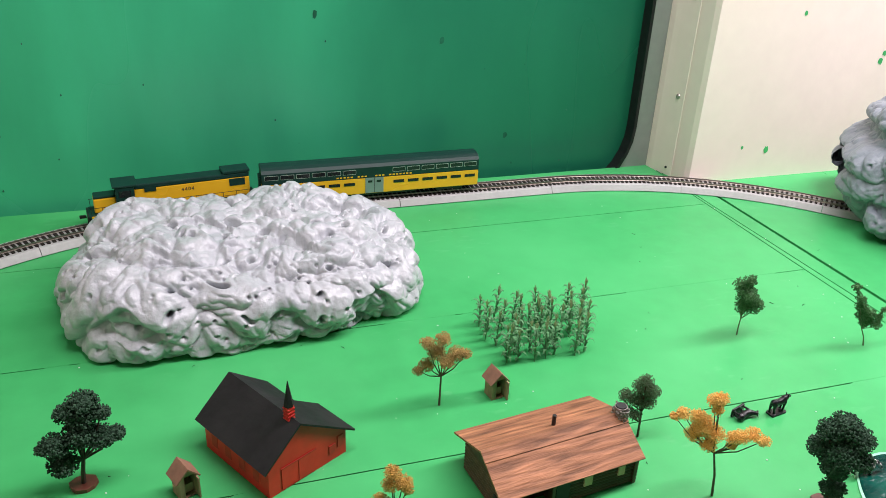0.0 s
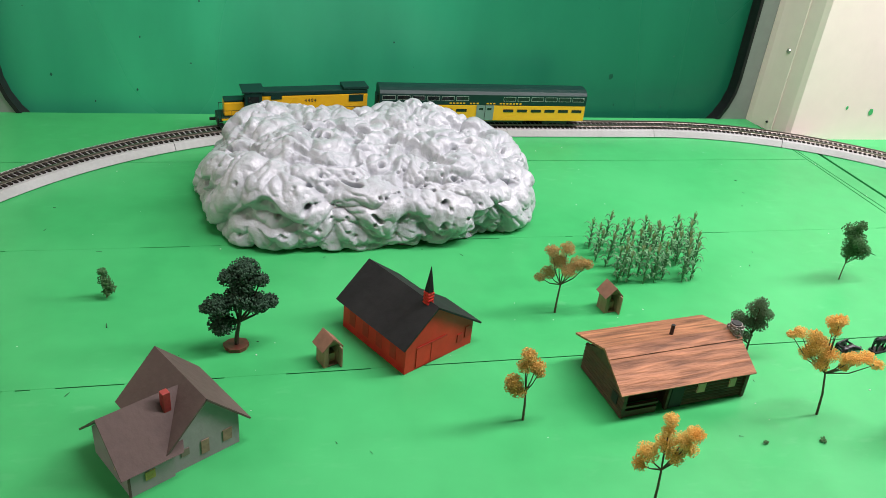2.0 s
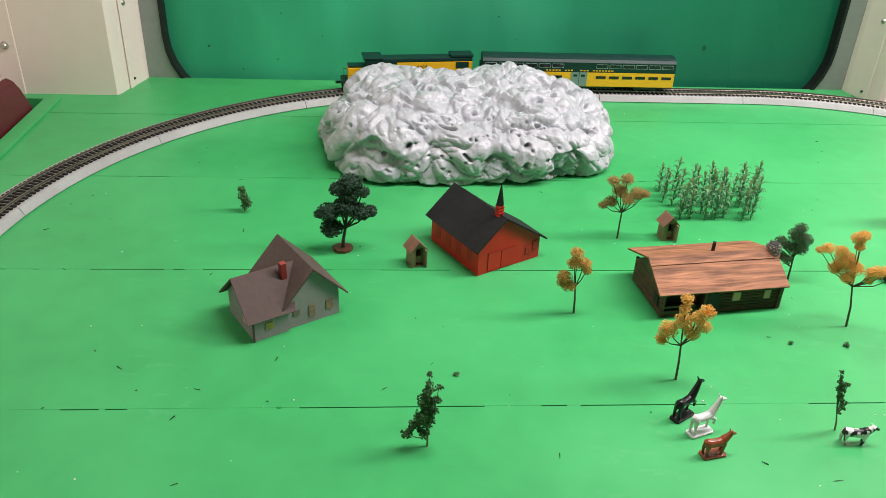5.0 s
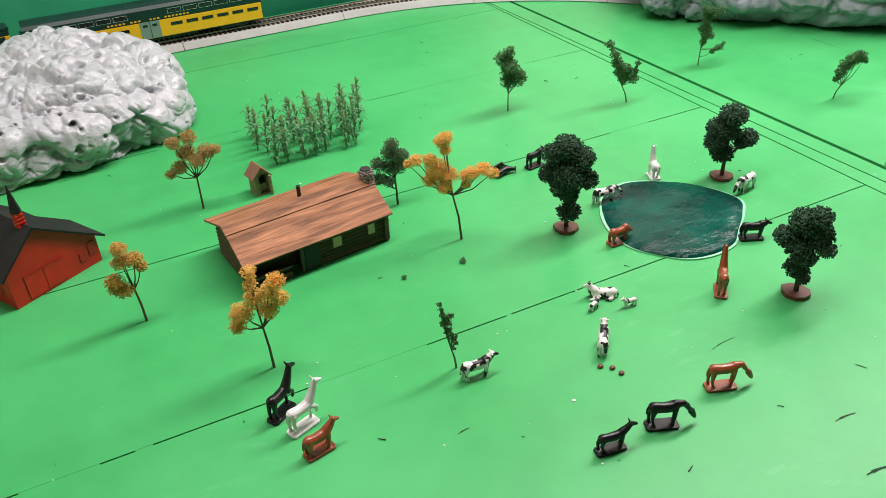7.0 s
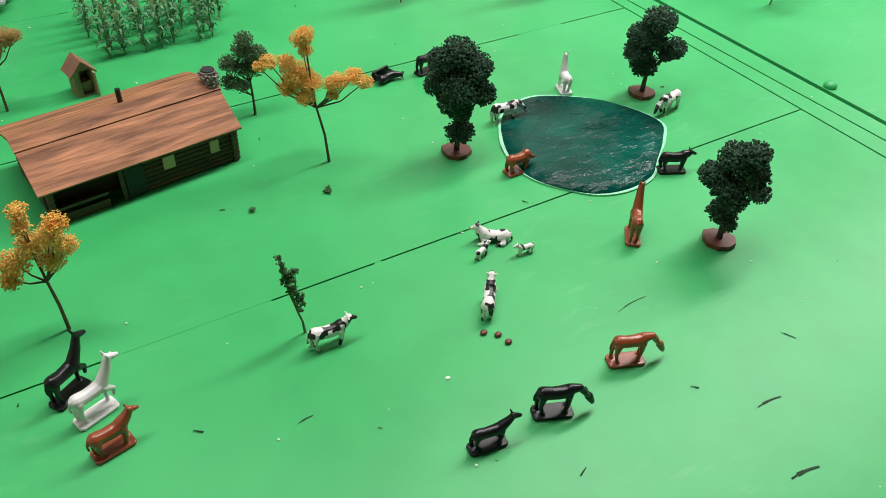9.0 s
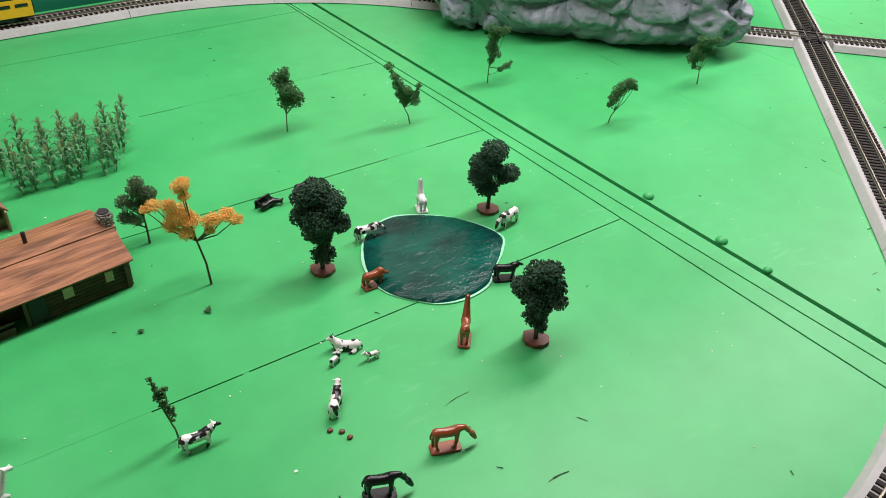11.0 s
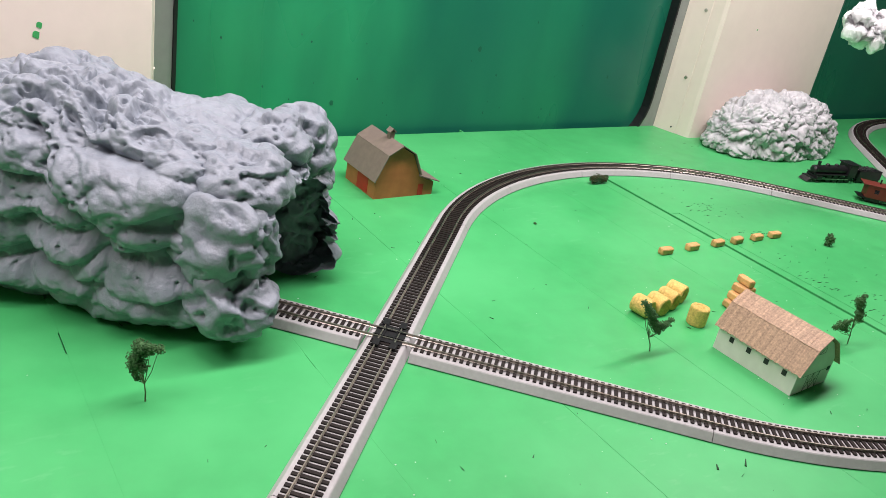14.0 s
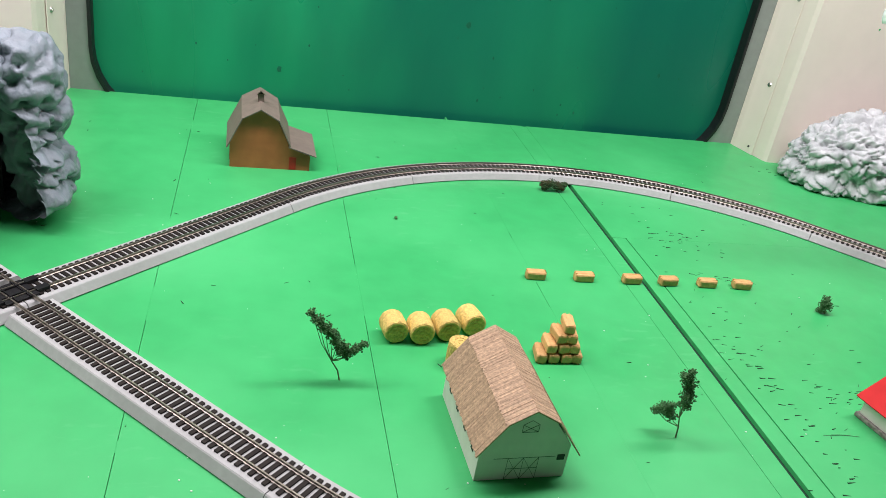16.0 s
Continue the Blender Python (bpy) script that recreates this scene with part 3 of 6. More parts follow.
for k in range(count):
    p, h = on_route((k + 0.5) * LENGTH / count)
    if crossing_gap(p, h):
        continue
    if near < 300 and 1.15 < p.x < 2.2 and 0.15 < p.y < 0.95:
        ob = new("tie", tie_mesh)
        ob.parent = track
        ob.matrix_basis = pose(p.x, p.y, 0, 0, 0, math.degrees(h))
        near += 1
    else:
        m4 = pose(p.x, p.y, 0, 0, 0, math.degrees(h))
        v = [far.verts.new(m4 @ Vector((x, y, z))) for z in (BED - 0.0005, BED + 0.0015) for x, y in ((-0.0018, -0.0154), (0.0018, -0.0154), (0.0018, 0.0154), (-0.0018, 0.0154))]
        for f in ((4, 5, 6, 7), (0, 1, 5, 4), (1, 2, 6, 5), (2, 3, 7, 6), (3, 0, 4, 7)):
            far.faces.new([v[i] for i in f])
tagged(part("tie_run", far, TIE, track, "dark brown plastic ties"), kind="stuff")
for c in (C1, C2):
    x = thing("track_crossing", c.x, c.y, 0, 45, "black plastic right-angled track crossing", "track crossing", "track crossings")
    part("frog_block", boxes((-0.0155, 0.0155, -0.0155, 0.0155, BED + 0.0016, BED + 0.0028), bevel=0.0004), TIE_B, x, "black plastic crossing block")
    bm = bmesh.new()
    for s in (-1, 1):
        box(bm, -0.016, 0.016, s * 0.0062 - 0.0005, s * 0.0062 + 0.0005, BED + 0.0027, RAIL_TOP + 0.0004)
        box(bm, s * 0.0062 - 0.0005, s * 0.0062 + 0.0005, -0.016, 0.016, BED + 0.0027, RAIL_TOP + 0.0002)
        box(bm, s * 0.021 - 0.006, s * 0.021 + 0.006, -0.0125, -0.0055, BED + 0.001, RAIL_TOP + 0.0005)
        box(bm, s * 0.021 - 0.006, s * 0.021 + 0.006, 0.0055, 0.0125, BED + 0.001, RAIL_TOP + 0.0005)
    part("guard_rail", bm, TIE_B, x, "black plastic guard rails")


# ---- foam rocks ----
def bulge(p, s):
    """Round swellings with creases between them."""
    d = noise.voronoi(Vector((p[0] * s[0], p[1] * s[1], p[2] * s[2])))[0][0]
    return math.sqrt(max(0.0, 1.0 - min(1.0, d / 0.66) ** 2))


def dome(n, half, p, low):
    """A rounded block, flat below: an even cube grid drawn in to a unit ball of the exponent p, with its middle at the height low."""
    bm, made = bmesh.new(), {}

    def vert(i, j, k):
        if (i, j, k) not in made:
            c = [math.tan(v * math.pi / 4 / n) for v in (i, j, k)]
            m = sum(abs(v) ** p for v in c) ** (1 / p)
            made[i, j, k] = bm.verts.new((half[0] * c[0] / m, half[1] * c[1] / m, low + (half[2] - low) * c[2] / m))
        return made[i, j, k]

    for axis in range(3):
        for s in (-n, n):
            for u in range(-n, n, 2):
                for w in range(-n, n, 2):
                    q = []
                    for du, dw in ((0, 0), (2, 0), (2, 2), (0, 2)):
                        c = [0, 0, 0]
                        c[axis], c[(axis + 1) % 3], c[(axis + 2) % 3] = s, u + du, w + dw
                        q.append(vert(*c))
                    bm.faces.new(q if s > 0 else q[::-1])
    return bm


def tucked(c):
    """What would lie under the table is drawn in below the overhang."""
    s = 1.0 if c.z > 0.004 else max(0.6, 1.0 + (c.z - 0.004) * 7)
    return Vector((c.x * s, c.y * s, max(c.z, 0.0008)))


def crease(p, s, width):
    """One in the narrow grooves between neighbouring swellings."""
    d = noise.voronoi(Vector((p[0] * s[0], p[1] * s[1], p[2] * s[2])))[0]
    q = max(0.0, 1.0 - (d[1] - d[0]) / width)
    return q * q


def foam_mound(bm, relief, floor=True):
    bm.normal_update()
    moved = []
    for v in bm.verts:
        h = relief(v.co, v.normal)
        moved.append((v, v.co + v.normal * h + Vector((0, 0, -0.55 * h * (1.0 - abs(v.normal.z))))))
    for v, c in moved:
        v.co = tucked(c) if floor else c
    return bm


def pit(p, s, size, some=0.0):
    d, pts = noise.voronoi(p * s)
    q = max(0.0, 1.0 - d[0] / size)
    return q * q * (3 - 2 * q) if noise.noise(pts[0] * 5.7) > some else 0.0


def stirred(p, s, far, s2, far2):
    return p + far * Vector(noise.noise_vector(p * s)) + far2 * Vector(noise.noise_vector(p * s2 + Vector((7, 3, 1))))


def strings(p, s, width, off=0.0):
    """One along winding strings, falling to nothing in the hollows between them."""
    q = min(1.0, abs(noise.noise(Vector((p[0] * s[0] + off, p[1] * s[1] - off, p[2] * s[2] + 2 * off)))) / width)
    return (1.0 - q * q) ** 1.5


def hollow(p, s, start, width, off=0.0):
    """One in the scattered winding hollows."""
    q = (abs(noise.noise(Vector((p[0] * s[0] + off, p[1] * s[1] - off, p[2] * s[2] + 2 * off)))) - start) / width
    q = max(0.0, min(1.0, q))
    return q * q * (3 - 2 * q)


def billow(p, s, power=0.75):
    """Rounded lumps that meet in sharp folds."""
    return min(1.0, 2.3 * abs(noise.noise(p * s))) ** power


def relief_stringy(p, n):
    """Drips and lumps of hardened foam with deep holes between them."""
    q = stirred(p, 9, 0.022, 26, 0.006)
    q2 = stirred(p, 15, 0.014, 48, 0.004)
    flat = Vector((q.x * 0.85, q.y, q.z * 1.7))
    flat2 = Vector((q2.x * 0.85, q2.y, q2.z * 1.5))
    h = 0.012 * billow(flat, 9) + 0.0095 * billow(flat2 + Vector((5, 2, 8)), 20, 0.6) + 0.0068 * billow(q2 + Vector((2, 6, 1)), 38, 0.6) + 0.0026 * billow(q2, 84, 0.7) + 0.007 * noise.noise(p * 9)
    long = Vector((q2.x * 0.7, q2.y * 0.9, q2.z * 1.6)) + 0.005 * Vector(noise.noise_vector(p * 70))
    h -= 0.008 * hollow(flat2, (15, 18, 24), 0.36, 0.07, 4.1)
    return h - 0.03 * pit(long, 34, 0.25, 0.0) - 0.02 * pit(long, 62, 0.27, 0.0) - 0.007 * pit(p, 120, 0.3, 0.05) - 0.011


# foam beads laid round the tunnel rock: height, slope along it, from, to, thickness, how far they stand out
BEADS = [(0.014, 0.0, -0.06, 0.3, 0.014, 0.8), (0.034, 0.02, -0.14, 0.3, 0.015, 1.0), (0.06, 0.05, -0.02, 0.3, 0.02, 1.15), (0.062, -0.02, -0.4, -0.07, 0.016, 0.8), (0.083, 0.06, -0.4, 0.02, 0.017, 0.9),
         (0.096, 0.12, 0.0, 0.16, 0.014, 0.7), (0.112, 0.02, -0.4, 0.0, 0.018, 1.0), (0.14, -0.12, -0.3, 0.05, 0.021, 1.1), (0.155, 0.08, -0.11, 0.12, 0.022, 1.05), (0.176, -0.1, -0.3, -0.02, 0.016, 0.7)]


def beads(p):
    s, best = p.x + 0.35 * p.y, 0.0
    for k, (z, slope, a, b, r, amount) in enumerate(BEADS):
        r *= 1.0 + 0.4 * noise.noise(Vector((s * 19, k * 3.7, 1.3)))
        mid = z + slope * s + 0.018 * noise.noise(Vector((s * 11, k * 5.1, 0.2))) + 0.004 * noise.noise(Vector((s * 34, k * 2.3, 4.2)))
        d = (p.z - mid) / r
        if abs(d) < 1.0:
            ends = max(0.0, min(1.0, (s - a) / 0.03)) * max(0.0, min(1.0, (b - s) / 0.03))
            best = max(best, math.sqrt(1.0 - d * d) * ends * amount * (1.0 + 0.35 * noise.noise(Vector((s * 26, k * 7.7, 2.0)))))
    return best


def relief_rolls(p, n):
    q = stirred(p, 7, 0.02, 22, 0.006)
    q2 = stirred(p, 13, 0.012, 40, 0.004)
    rough = max(0.0, min(1.0, 0.1 + 1.8 * noise.noise(p * 6 + Vector((3, 1, 4))) + 3.4 * (p.x - 0.02) + 9.0 * (p.z - 0.165)))
    if p.z < 0.075:
        rough *= max(0.15, (p.z - 0.02) / 0.055)
    h = 0.0165 * beads(q * 0.5 + p * 0.5) * (1.0 - 0.55 * rough) + 0.012 * noise.noise(p * 9) + 0.015 * billow(q2 + Vector((1, 4, 7)), 12) + 0.006 * billow(q2 + Vector((8, 1, 3)), 30) + 0.002 * billow(q2, 70) * (1.0 - rough) + 0.001 * noise.noise(p * 90) - 0.004
    h += rough * (0.013 * billow(q2, 17) + 0.011 * billow(q2 + Vector((3, 9, 2)), 34) + 0.004 * billow(q2, 75) - 0.009)
    h -= rough * (0.012 * hollow(q2, (30, 30, 38), 0.3, 0.1, 3.9) + 0.018 * pit(q2, 50, 0.32, 0.0) + 0.016 * pit(q2, 84, 0.36, -0.05) + 0.007 * pit(q2, 135, 0.38, -0.05))
    return h - 0.011 * pit(p, 80, 0.2, 0.06) - 0.007 * pit(p, 130, 0.26, 0.05) - 0.018


def relief_speckled(p, n):
    q = p + 0.02 * Vector(noise.noise_vector(p * 15))
    return 0.013 * bulge(q, (22, 26, 30)) + 0.008 * bulge(q, (60, 60, 60)) - 0.006 * crease(q, (50, 50, 60), 0.25) - 0.014 * pit(p, 48, 0.42, -0.1) - 0.009


bm = foam_mound(dome(200, (0.177, 0.12, 0.081), 3.0, 0.018), relief_stringy)
ob = link_mesh("foam_rock", bm, ROCK1, smooth=True)
ob.matrix_world = pose(0.311, 0.893, 0, 0, 0, 2)
tagged(ob, "glossy pale grey painted spray-foam boulder on the table", "rock")

# the tunnel rock, along the falling line of the track
bm = foam_mound(dome(200, (0.224, 0.134, 0.214), 3.2, 0.035), relief_rolls, floor=False)
for v in bm.verts:
    s = max(0.0, min(1.0, (v.co.x + 0.08) / 0.25))
    u = max(0.0, min(1.0, (-v.co.x - 0.04) / 0.17))
    v.co.z *= 1.0 - 0.09 * s * s * (3 - 2 * s) - 0.1 * u * u * (3 - 2 * u)
    if v.co.z < 0.035:
        q = 1.0 - 0.16 * (1.0 - max(0.0, v.co.z) / 0.035) ** 2
        v.co.x, v.co.y = v.co.x * q, v.co.y * q
    v.co = tucked(v.co)
LOBES = [((0.172, 0.085, 0.152), (0.04, 0.038, 0.042)), ((0.174, 0.09, 0.1), (0.033, 0.034, 0.036)), ((0.168, 0.094, 0.05), (0.032, 0.034, 0.048)), ((0.178, -0.1, 0.05), (0.042, 0.038, 0.036)), ((0.16, -0.086, 0.1), (0.055, 0.042, 0.05)),
         ((0.16, -0.05, 0.15), (0.05, 0.05, 0.036)), ((0.158, 0.03, 0.165), (0.038, 0.05, 0.03)), ((-0.153, -0.104, 0.027), (0.029, 0.027, 0.028)), ((-0.076, -0.098, 0.03), (0.02, 0.021, 0.02)), ((-0.112, -0.104, 0.019), (0.021, 0.02, 0.0195))]


def in_tunnel(p, grow=0.0):
    w, z = p.y + 0.01, p.z
    s = 1.0 if p.x > 0 else 0.62
    return abs(w) < (0.068 + grow) * s and z < (0.11 + grow + 0.03 * math.sqrt(max(0, 1 - (w / 0.07) ** 2))) * s


doomed = [f for f in bm.faces if in_tunnel(f.calc_center_median(), 0.004 * noise.noise(f.calc_center_median() * 60))]
bmesh.ops.delete(bm, geom=doomed, context="FACES")
rock = thing("foam_rock_tunnel", 1.319, 0.798, 0, -45, "blue-grey painted spray-foam rock with a tunnel over the track", "rock")
part("shell", bm, ROCK2, rock, smooth=True)
for c, r in LOBES:
    bm = bmesh.new()
    for v in ball(bm, c, *r, sub=5):
        d = (v.co - Vector(c)).normalized()
        v.co += d * (0.008 * bulge(v.co, (20, 20, 32)) + 0.006 * noise.noise(v.co * 30) - 0.008 * hollow(v.co, (30, 30, 40), 0.3, 0.1) + 0.004 * strings(v.co, (40, 40, 52), 0.4) - 0.011 * pit(v.co, 60, 0.34, 0.0) - 0.008 * pit(v.co, 110, 0.36, -0.05) - 0.005)
        v.co.z = max(v.co.z, 0.0004)
    part("lobe", bm, ROCK2, rock, smooth=True)
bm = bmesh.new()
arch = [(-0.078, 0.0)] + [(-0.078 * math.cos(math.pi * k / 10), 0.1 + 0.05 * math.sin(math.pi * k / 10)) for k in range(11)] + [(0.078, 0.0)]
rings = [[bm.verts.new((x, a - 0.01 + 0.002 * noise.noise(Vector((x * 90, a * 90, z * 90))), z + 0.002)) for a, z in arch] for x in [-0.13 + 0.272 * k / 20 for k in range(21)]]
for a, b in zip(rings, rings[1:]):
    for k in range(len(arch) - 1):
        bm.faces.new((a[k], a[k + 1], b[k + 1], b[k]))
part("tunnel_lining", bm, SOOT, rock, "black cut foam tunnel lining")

bm = foam_mound(dome(90, (0.19, 0.085, 0.124), 2.3, 0.02), relief_speckled)
ob = link_mesh("foam_rock", bm, ROCK3, smooth=True)
ob.matrix_world = pose(2.783, 0.985, 0, 0, 0, -2)
tagged(ob, "pale speckled grey spray-foam boulder against the wall panel", "rock")


# ---- buildings ----
def church(x, y, turn):
    c = thing("church", x, y, 0, turn, "red card church model with a black roof and steeple", "model building")
    W, L, EV, PK, PX, ER = 0.077, 0.085, 0.034, 0.057, 0.029, 0.025
    bm = prism(bmesh.new(), [(0, 0), (W, 0), (W, ER), (PX, PK), (0, EV)], "y", 0, 0.04)
    prism(bm, [(0, 0), (0.06, 0), (0.06, EV), (PX, PK), (0, EV)], "y", 0.0402, L)
    part("wall", bm, RED_WALL, c)
    t = 0.0016
    part("roof_slope", slab(bmesh.new(), (-0.006, -0.004, EV - 0.005), (PX, -0.004, PK + t), (PX, L + 0.004, PK + t), (-0.006, L + 0.004, EV - 0.005), t), BLACK_ROOF, c, "black card roof")
    k = (PK - ER) / (PX - W)
    part("roof_slope", slab(bmesh.new(), (PX + 0.0003, -0.004, PK + t), (W + 0.007, -0.004, PK + t + k * (W + 0.007 - PX)), (W + 0.007, 0.043, PK + t + k * (W + 0.007 - PX)), (PX + 0.0003, 0.043, PK + t), t), BLACK_ROOF, c, "black card roof")
    part("roof_slope", slab(bmesh.new(), (PX + 0.0003, 0.0432, PK + t), (0.066, 0.0432, EV - 0.004), (0.066, L + 0.004, EV - 0.004), (PX + 0.0003, L + 0.004, PK + t), t), BLACK_ROOF, c, "black card roof")
    st = part("steeple", boxes((PX - 0.0028, PX + 0.0028, 0.0067, 0.0123, PK - 0.012, PK + 0.0112)), RED_WALL, c, "red ribbed steeple base")
    for k in range(4):
        z = PK - 0.001 + k * 0.0031
        part("rib", boxes((PX - 0.0034, PX + 0.0034, 0.0061, 0.0129, z, z + 0.0014), bevel=0.0003), RED_WALL, st)
    bm = bmesh.new()
    rod(bm, (PX, 0.0095, PK + 0.0113), (PX, 0.0095, PK + 0.034), 0.0042, 0.0003, 6)
    part("spire", bm, BLACK_ROOF, st, "black pointed spire")
    for k in range(4):
        yy = 0.012 + k * 0.0185
        part("window", boxes((-0.0003, 0.0006, yy, yy + 0.008, 0.008, 0.026)), RED_DARK, c, "dark red painted window")
    for xx, z0, z1, ww in ((0.059, 0.008, 0.016, 0.006), (0.068, 0.01, 0.021, 0.006)):
        part("window", boxes((xx, xx + ww, -0.0006, 0.0005, z0, z1)), RED_DARK, c, "dark red painted window")
    part("door", boxes((0.012, 0.045, -0.0006, 0.0005, 0.002, 0.022)), RED_WALL, c, "red double door")
    bm = boxes((0.0115, 0.0455, -0.0009, -0.0003, 0.0222, 0.0228), (0.028, 0.0285, -0.0009, -0.0003, 0.002, 0.022))
    part("door_trim", bm, RED_DARK, c)


def cottage(x, y, turn):
    c = thing("cottage", x, y, 0, turn, "grey card cottage model with brown cross-gabled roof", "model building")
    t = 0.0014
    part("wall", prism(bmesh.new(), [(0.032, 0), (0.083, 0), (0.083, 0.027), (0.0575, 0.054), (0.032, 0.027)], "y", 0, 0.06), GREY_WALL, c)
    part("wall", prism(bmesh.new(), [(-0.002, 0), (0.052, 0), (0.052, 0.024), (0.026, 0.05), (-0.002, 0.024)], "x", 0.0, 0.0318), GREY_WALL, c)
    for s in (-1, 1):
        e = 0.0575 + s * 0.0335
        part("roof_slope", slab(bmesh.new(), (0.0575, -0.004, 0.0565), (e, -0.004, 0.0215), (e, 0.069, 0.0215), (0.0575, 0.069, 0.0565), t), BROWN_ROOF, c, "brown card roof")
    part("roof_slope", slab(bmesh.new(), (-0.006, -0.006, 0.0215), (0.0375, -0.006, 0.0215), (0.053, 0.026, 0.0515), (-0.006, 0.026, 0.0515), t), BROWN_ROOF, c, "brown card roof")
    part("roof_slope", slab(bmesh.new(), (-0.006, 0.0262, 0.0515), (0.05, 0.0262, 0.0515), (0.032, 0.06, 0.0195), (-0.006, 0.06, 0.0195), t), BROWN_ROOF, c, "brown card roof")
    part("chimney", boxes((0.036, 0.0415, 0.0155, 0.021, 0.036, 0.0575), bevel=0.0004), BRICK_RED, c, "small red brick chimney")
    for xx, z0, ww, hh, mm in ((0.038, 0.012, 0.006, 0.006, GREYBROWN), (0.053, 0.006, 0.006, 0.012, FADED), (0.07, 0.008, 0.007, 0.01, FADED)):
        part("window", boxes((xx, xx + ww, -0.0006, 0.0005, z0, z0 + hh)), mm, c, "small tinted card window")
    part("window", boxes((0.011, 0.018, -0.0027, -0.0015, 0.009, 0.016)), DULL_YELLOW, c, "small yellow lit card window")
    part("window", boxes((-0.0006, 0.0005, 0.012, 0.019, 0.01, 0.018)), TAN, c, "small tan card window")
    part("corner_trim", boxes((-0.0008, 0.0006, -0.0028, -0.0014, 0, 0.023)), BROWN_ROOF, c)


def log_cabin(x, y, turn):
    c = thing("log_cabin", x, y, 0, turn, "dark log cabin model with stained wooden roof and stone chimney", "model building")
    W, L, EV, PK, RY = 0.121, 0.063, 0.0265, 0.0445, 0.031
    part("core_wall", boxes((0.003, W - 0.003, 0.014, L - 0.003, 0.0, EV - 0.001), (0.045, W - 0.003, 0.003, 0.0138, 0.0, EV - 0.001)), LOG, c)
    for k in range(8):
        z = 0.0018 + k * 0.00335
        bm = rod(bmesh.new(), (0.043, 0.0016, z), (W + 0.002, 0.0016, z), 0.0019, None, 8)
        part("log", bm, LOG, c)
        part("log", rod(bmesh.new(), (0.001, L - 0.0016, z), (W - 0.001, L - 0.0016, z), 0.0019, None, 8), LOG, c)
        part("log", rod(bmesh.new(), (0.0016, -0.002, z), (0.0016, L + 0.002, z), 0.0019, None, 8), LOG, c)
        part("log", rod(bmesh.new(), (W - 0.0016, -0.002, z), (W - 0.0016, L + 0.002, z), 0.0019, None, 8), LOG, c)
    for xx in (0.0005, W - 0.0025):
        part("gable", prism(bmesh.new(), [(0.001, EV), (L - 0.001, EV), (RY, PK - 0.001)], "x", xx, xx + 0.002), LOG, c)
    t = 0.0018
    part("roof_slope", slab(bmesh.new(), (-0.005, -0.0045, 0.0262), (W + 0.004, -0.0045, 0.0262), (W + 0.004, RY, PK + 0.002), (-0.005, RY, PK + 0.002), t), WOOD_ROOF, c)
    part("roof_slope", slab(bmesh.new(), (-0.005, RY + 0.0001, PK + 0.0019), (W + 0.004, RY + 0.0001, PK + 0.0019), (W + 0.004, L + 0.013, 0.0305), (-0.005, L + 0.013, 0.0305), t), WOOD_ROOF, c)
    k = (PK + 0.002 - 0.0262) / (RY + 0.0045)
    part("ridge_board", slab(bmesh.new(), (-0.0055, RY - 0.009, PK + 0.003 - 0.009 * k), (W + 0.0045, RY - 0.009, PK + 0.003 - 0.009 * k), (W + 0.0045, RY - 0.0002, PK + 0.003), (-0.0055, RY - 0.0002, PK + 0.003), 0.0011), WOOD_ROOF, c)
    part("stovepipe", rod(bmesh.new(), (0.0655, RY + 0.01, PK - 0.008), (0.0655, RY + 0.01, PK + 0.008), 0.0017, None, 10), BLACKP, c, "black stovepipe")
    CX, CY = W + 0.001, RY - 0.0005
    bm = rod(bmesh.new(), (CX, CY, 0.0), (CX, CY, PK + 0.0085), 0.0058, 0.0054, 14)
    rg = random.Random(3)
    for k in range(230):
        t, z = rg.uniform(0, 6.283), rg.uniform(0.022, PK + 0.008)
        ball(bm, (CX + 0.0058 * math.cos(t), CY + 0.0072 * math.sin(t), z), rg.uniform(0.0007, 0.0013), sub=1)
    part("chimney_cap", rod(bmesh.new(), (CX, CY, PK + 0.0086), (CX, CY, PK + 0.0094), 0.0046, 0.0042, 12), INK, c, "dark chimney opening")
    part("chimney", bm, SILVER, c, "grey pebble stone chimney")
    for xx, ww in ((0.071, 0.0075), (0.103, 0.006)):
        part("window", boxes((xx, xx + ww, -0.0012, 0.0003, 0.0125, 0.0215)), TAN, c, "pale tan window card")
    part("window", boxes((-0.001, 0.0003, 0.006, 0.014, 0.008, 0.018)), INK, c, "dark window opening")
    part("porch_rail", boxes((0.0, 0.034, -0.001, 0.001, 0.0, 0.006), (0.0, 0.034, -0.0015, 0.0015, 0.0095, 0.0115)), LOG, c)
    part("porch_post", boxes((0.0425, 0.045, -0.001, 0.0015, 0, EV - 0.004)), LOG, c)
    part("door", boxes((0.046, 0.058, -0.0009, 0.0008, 0.001, 0.022)), INK, c, "dark doorway")


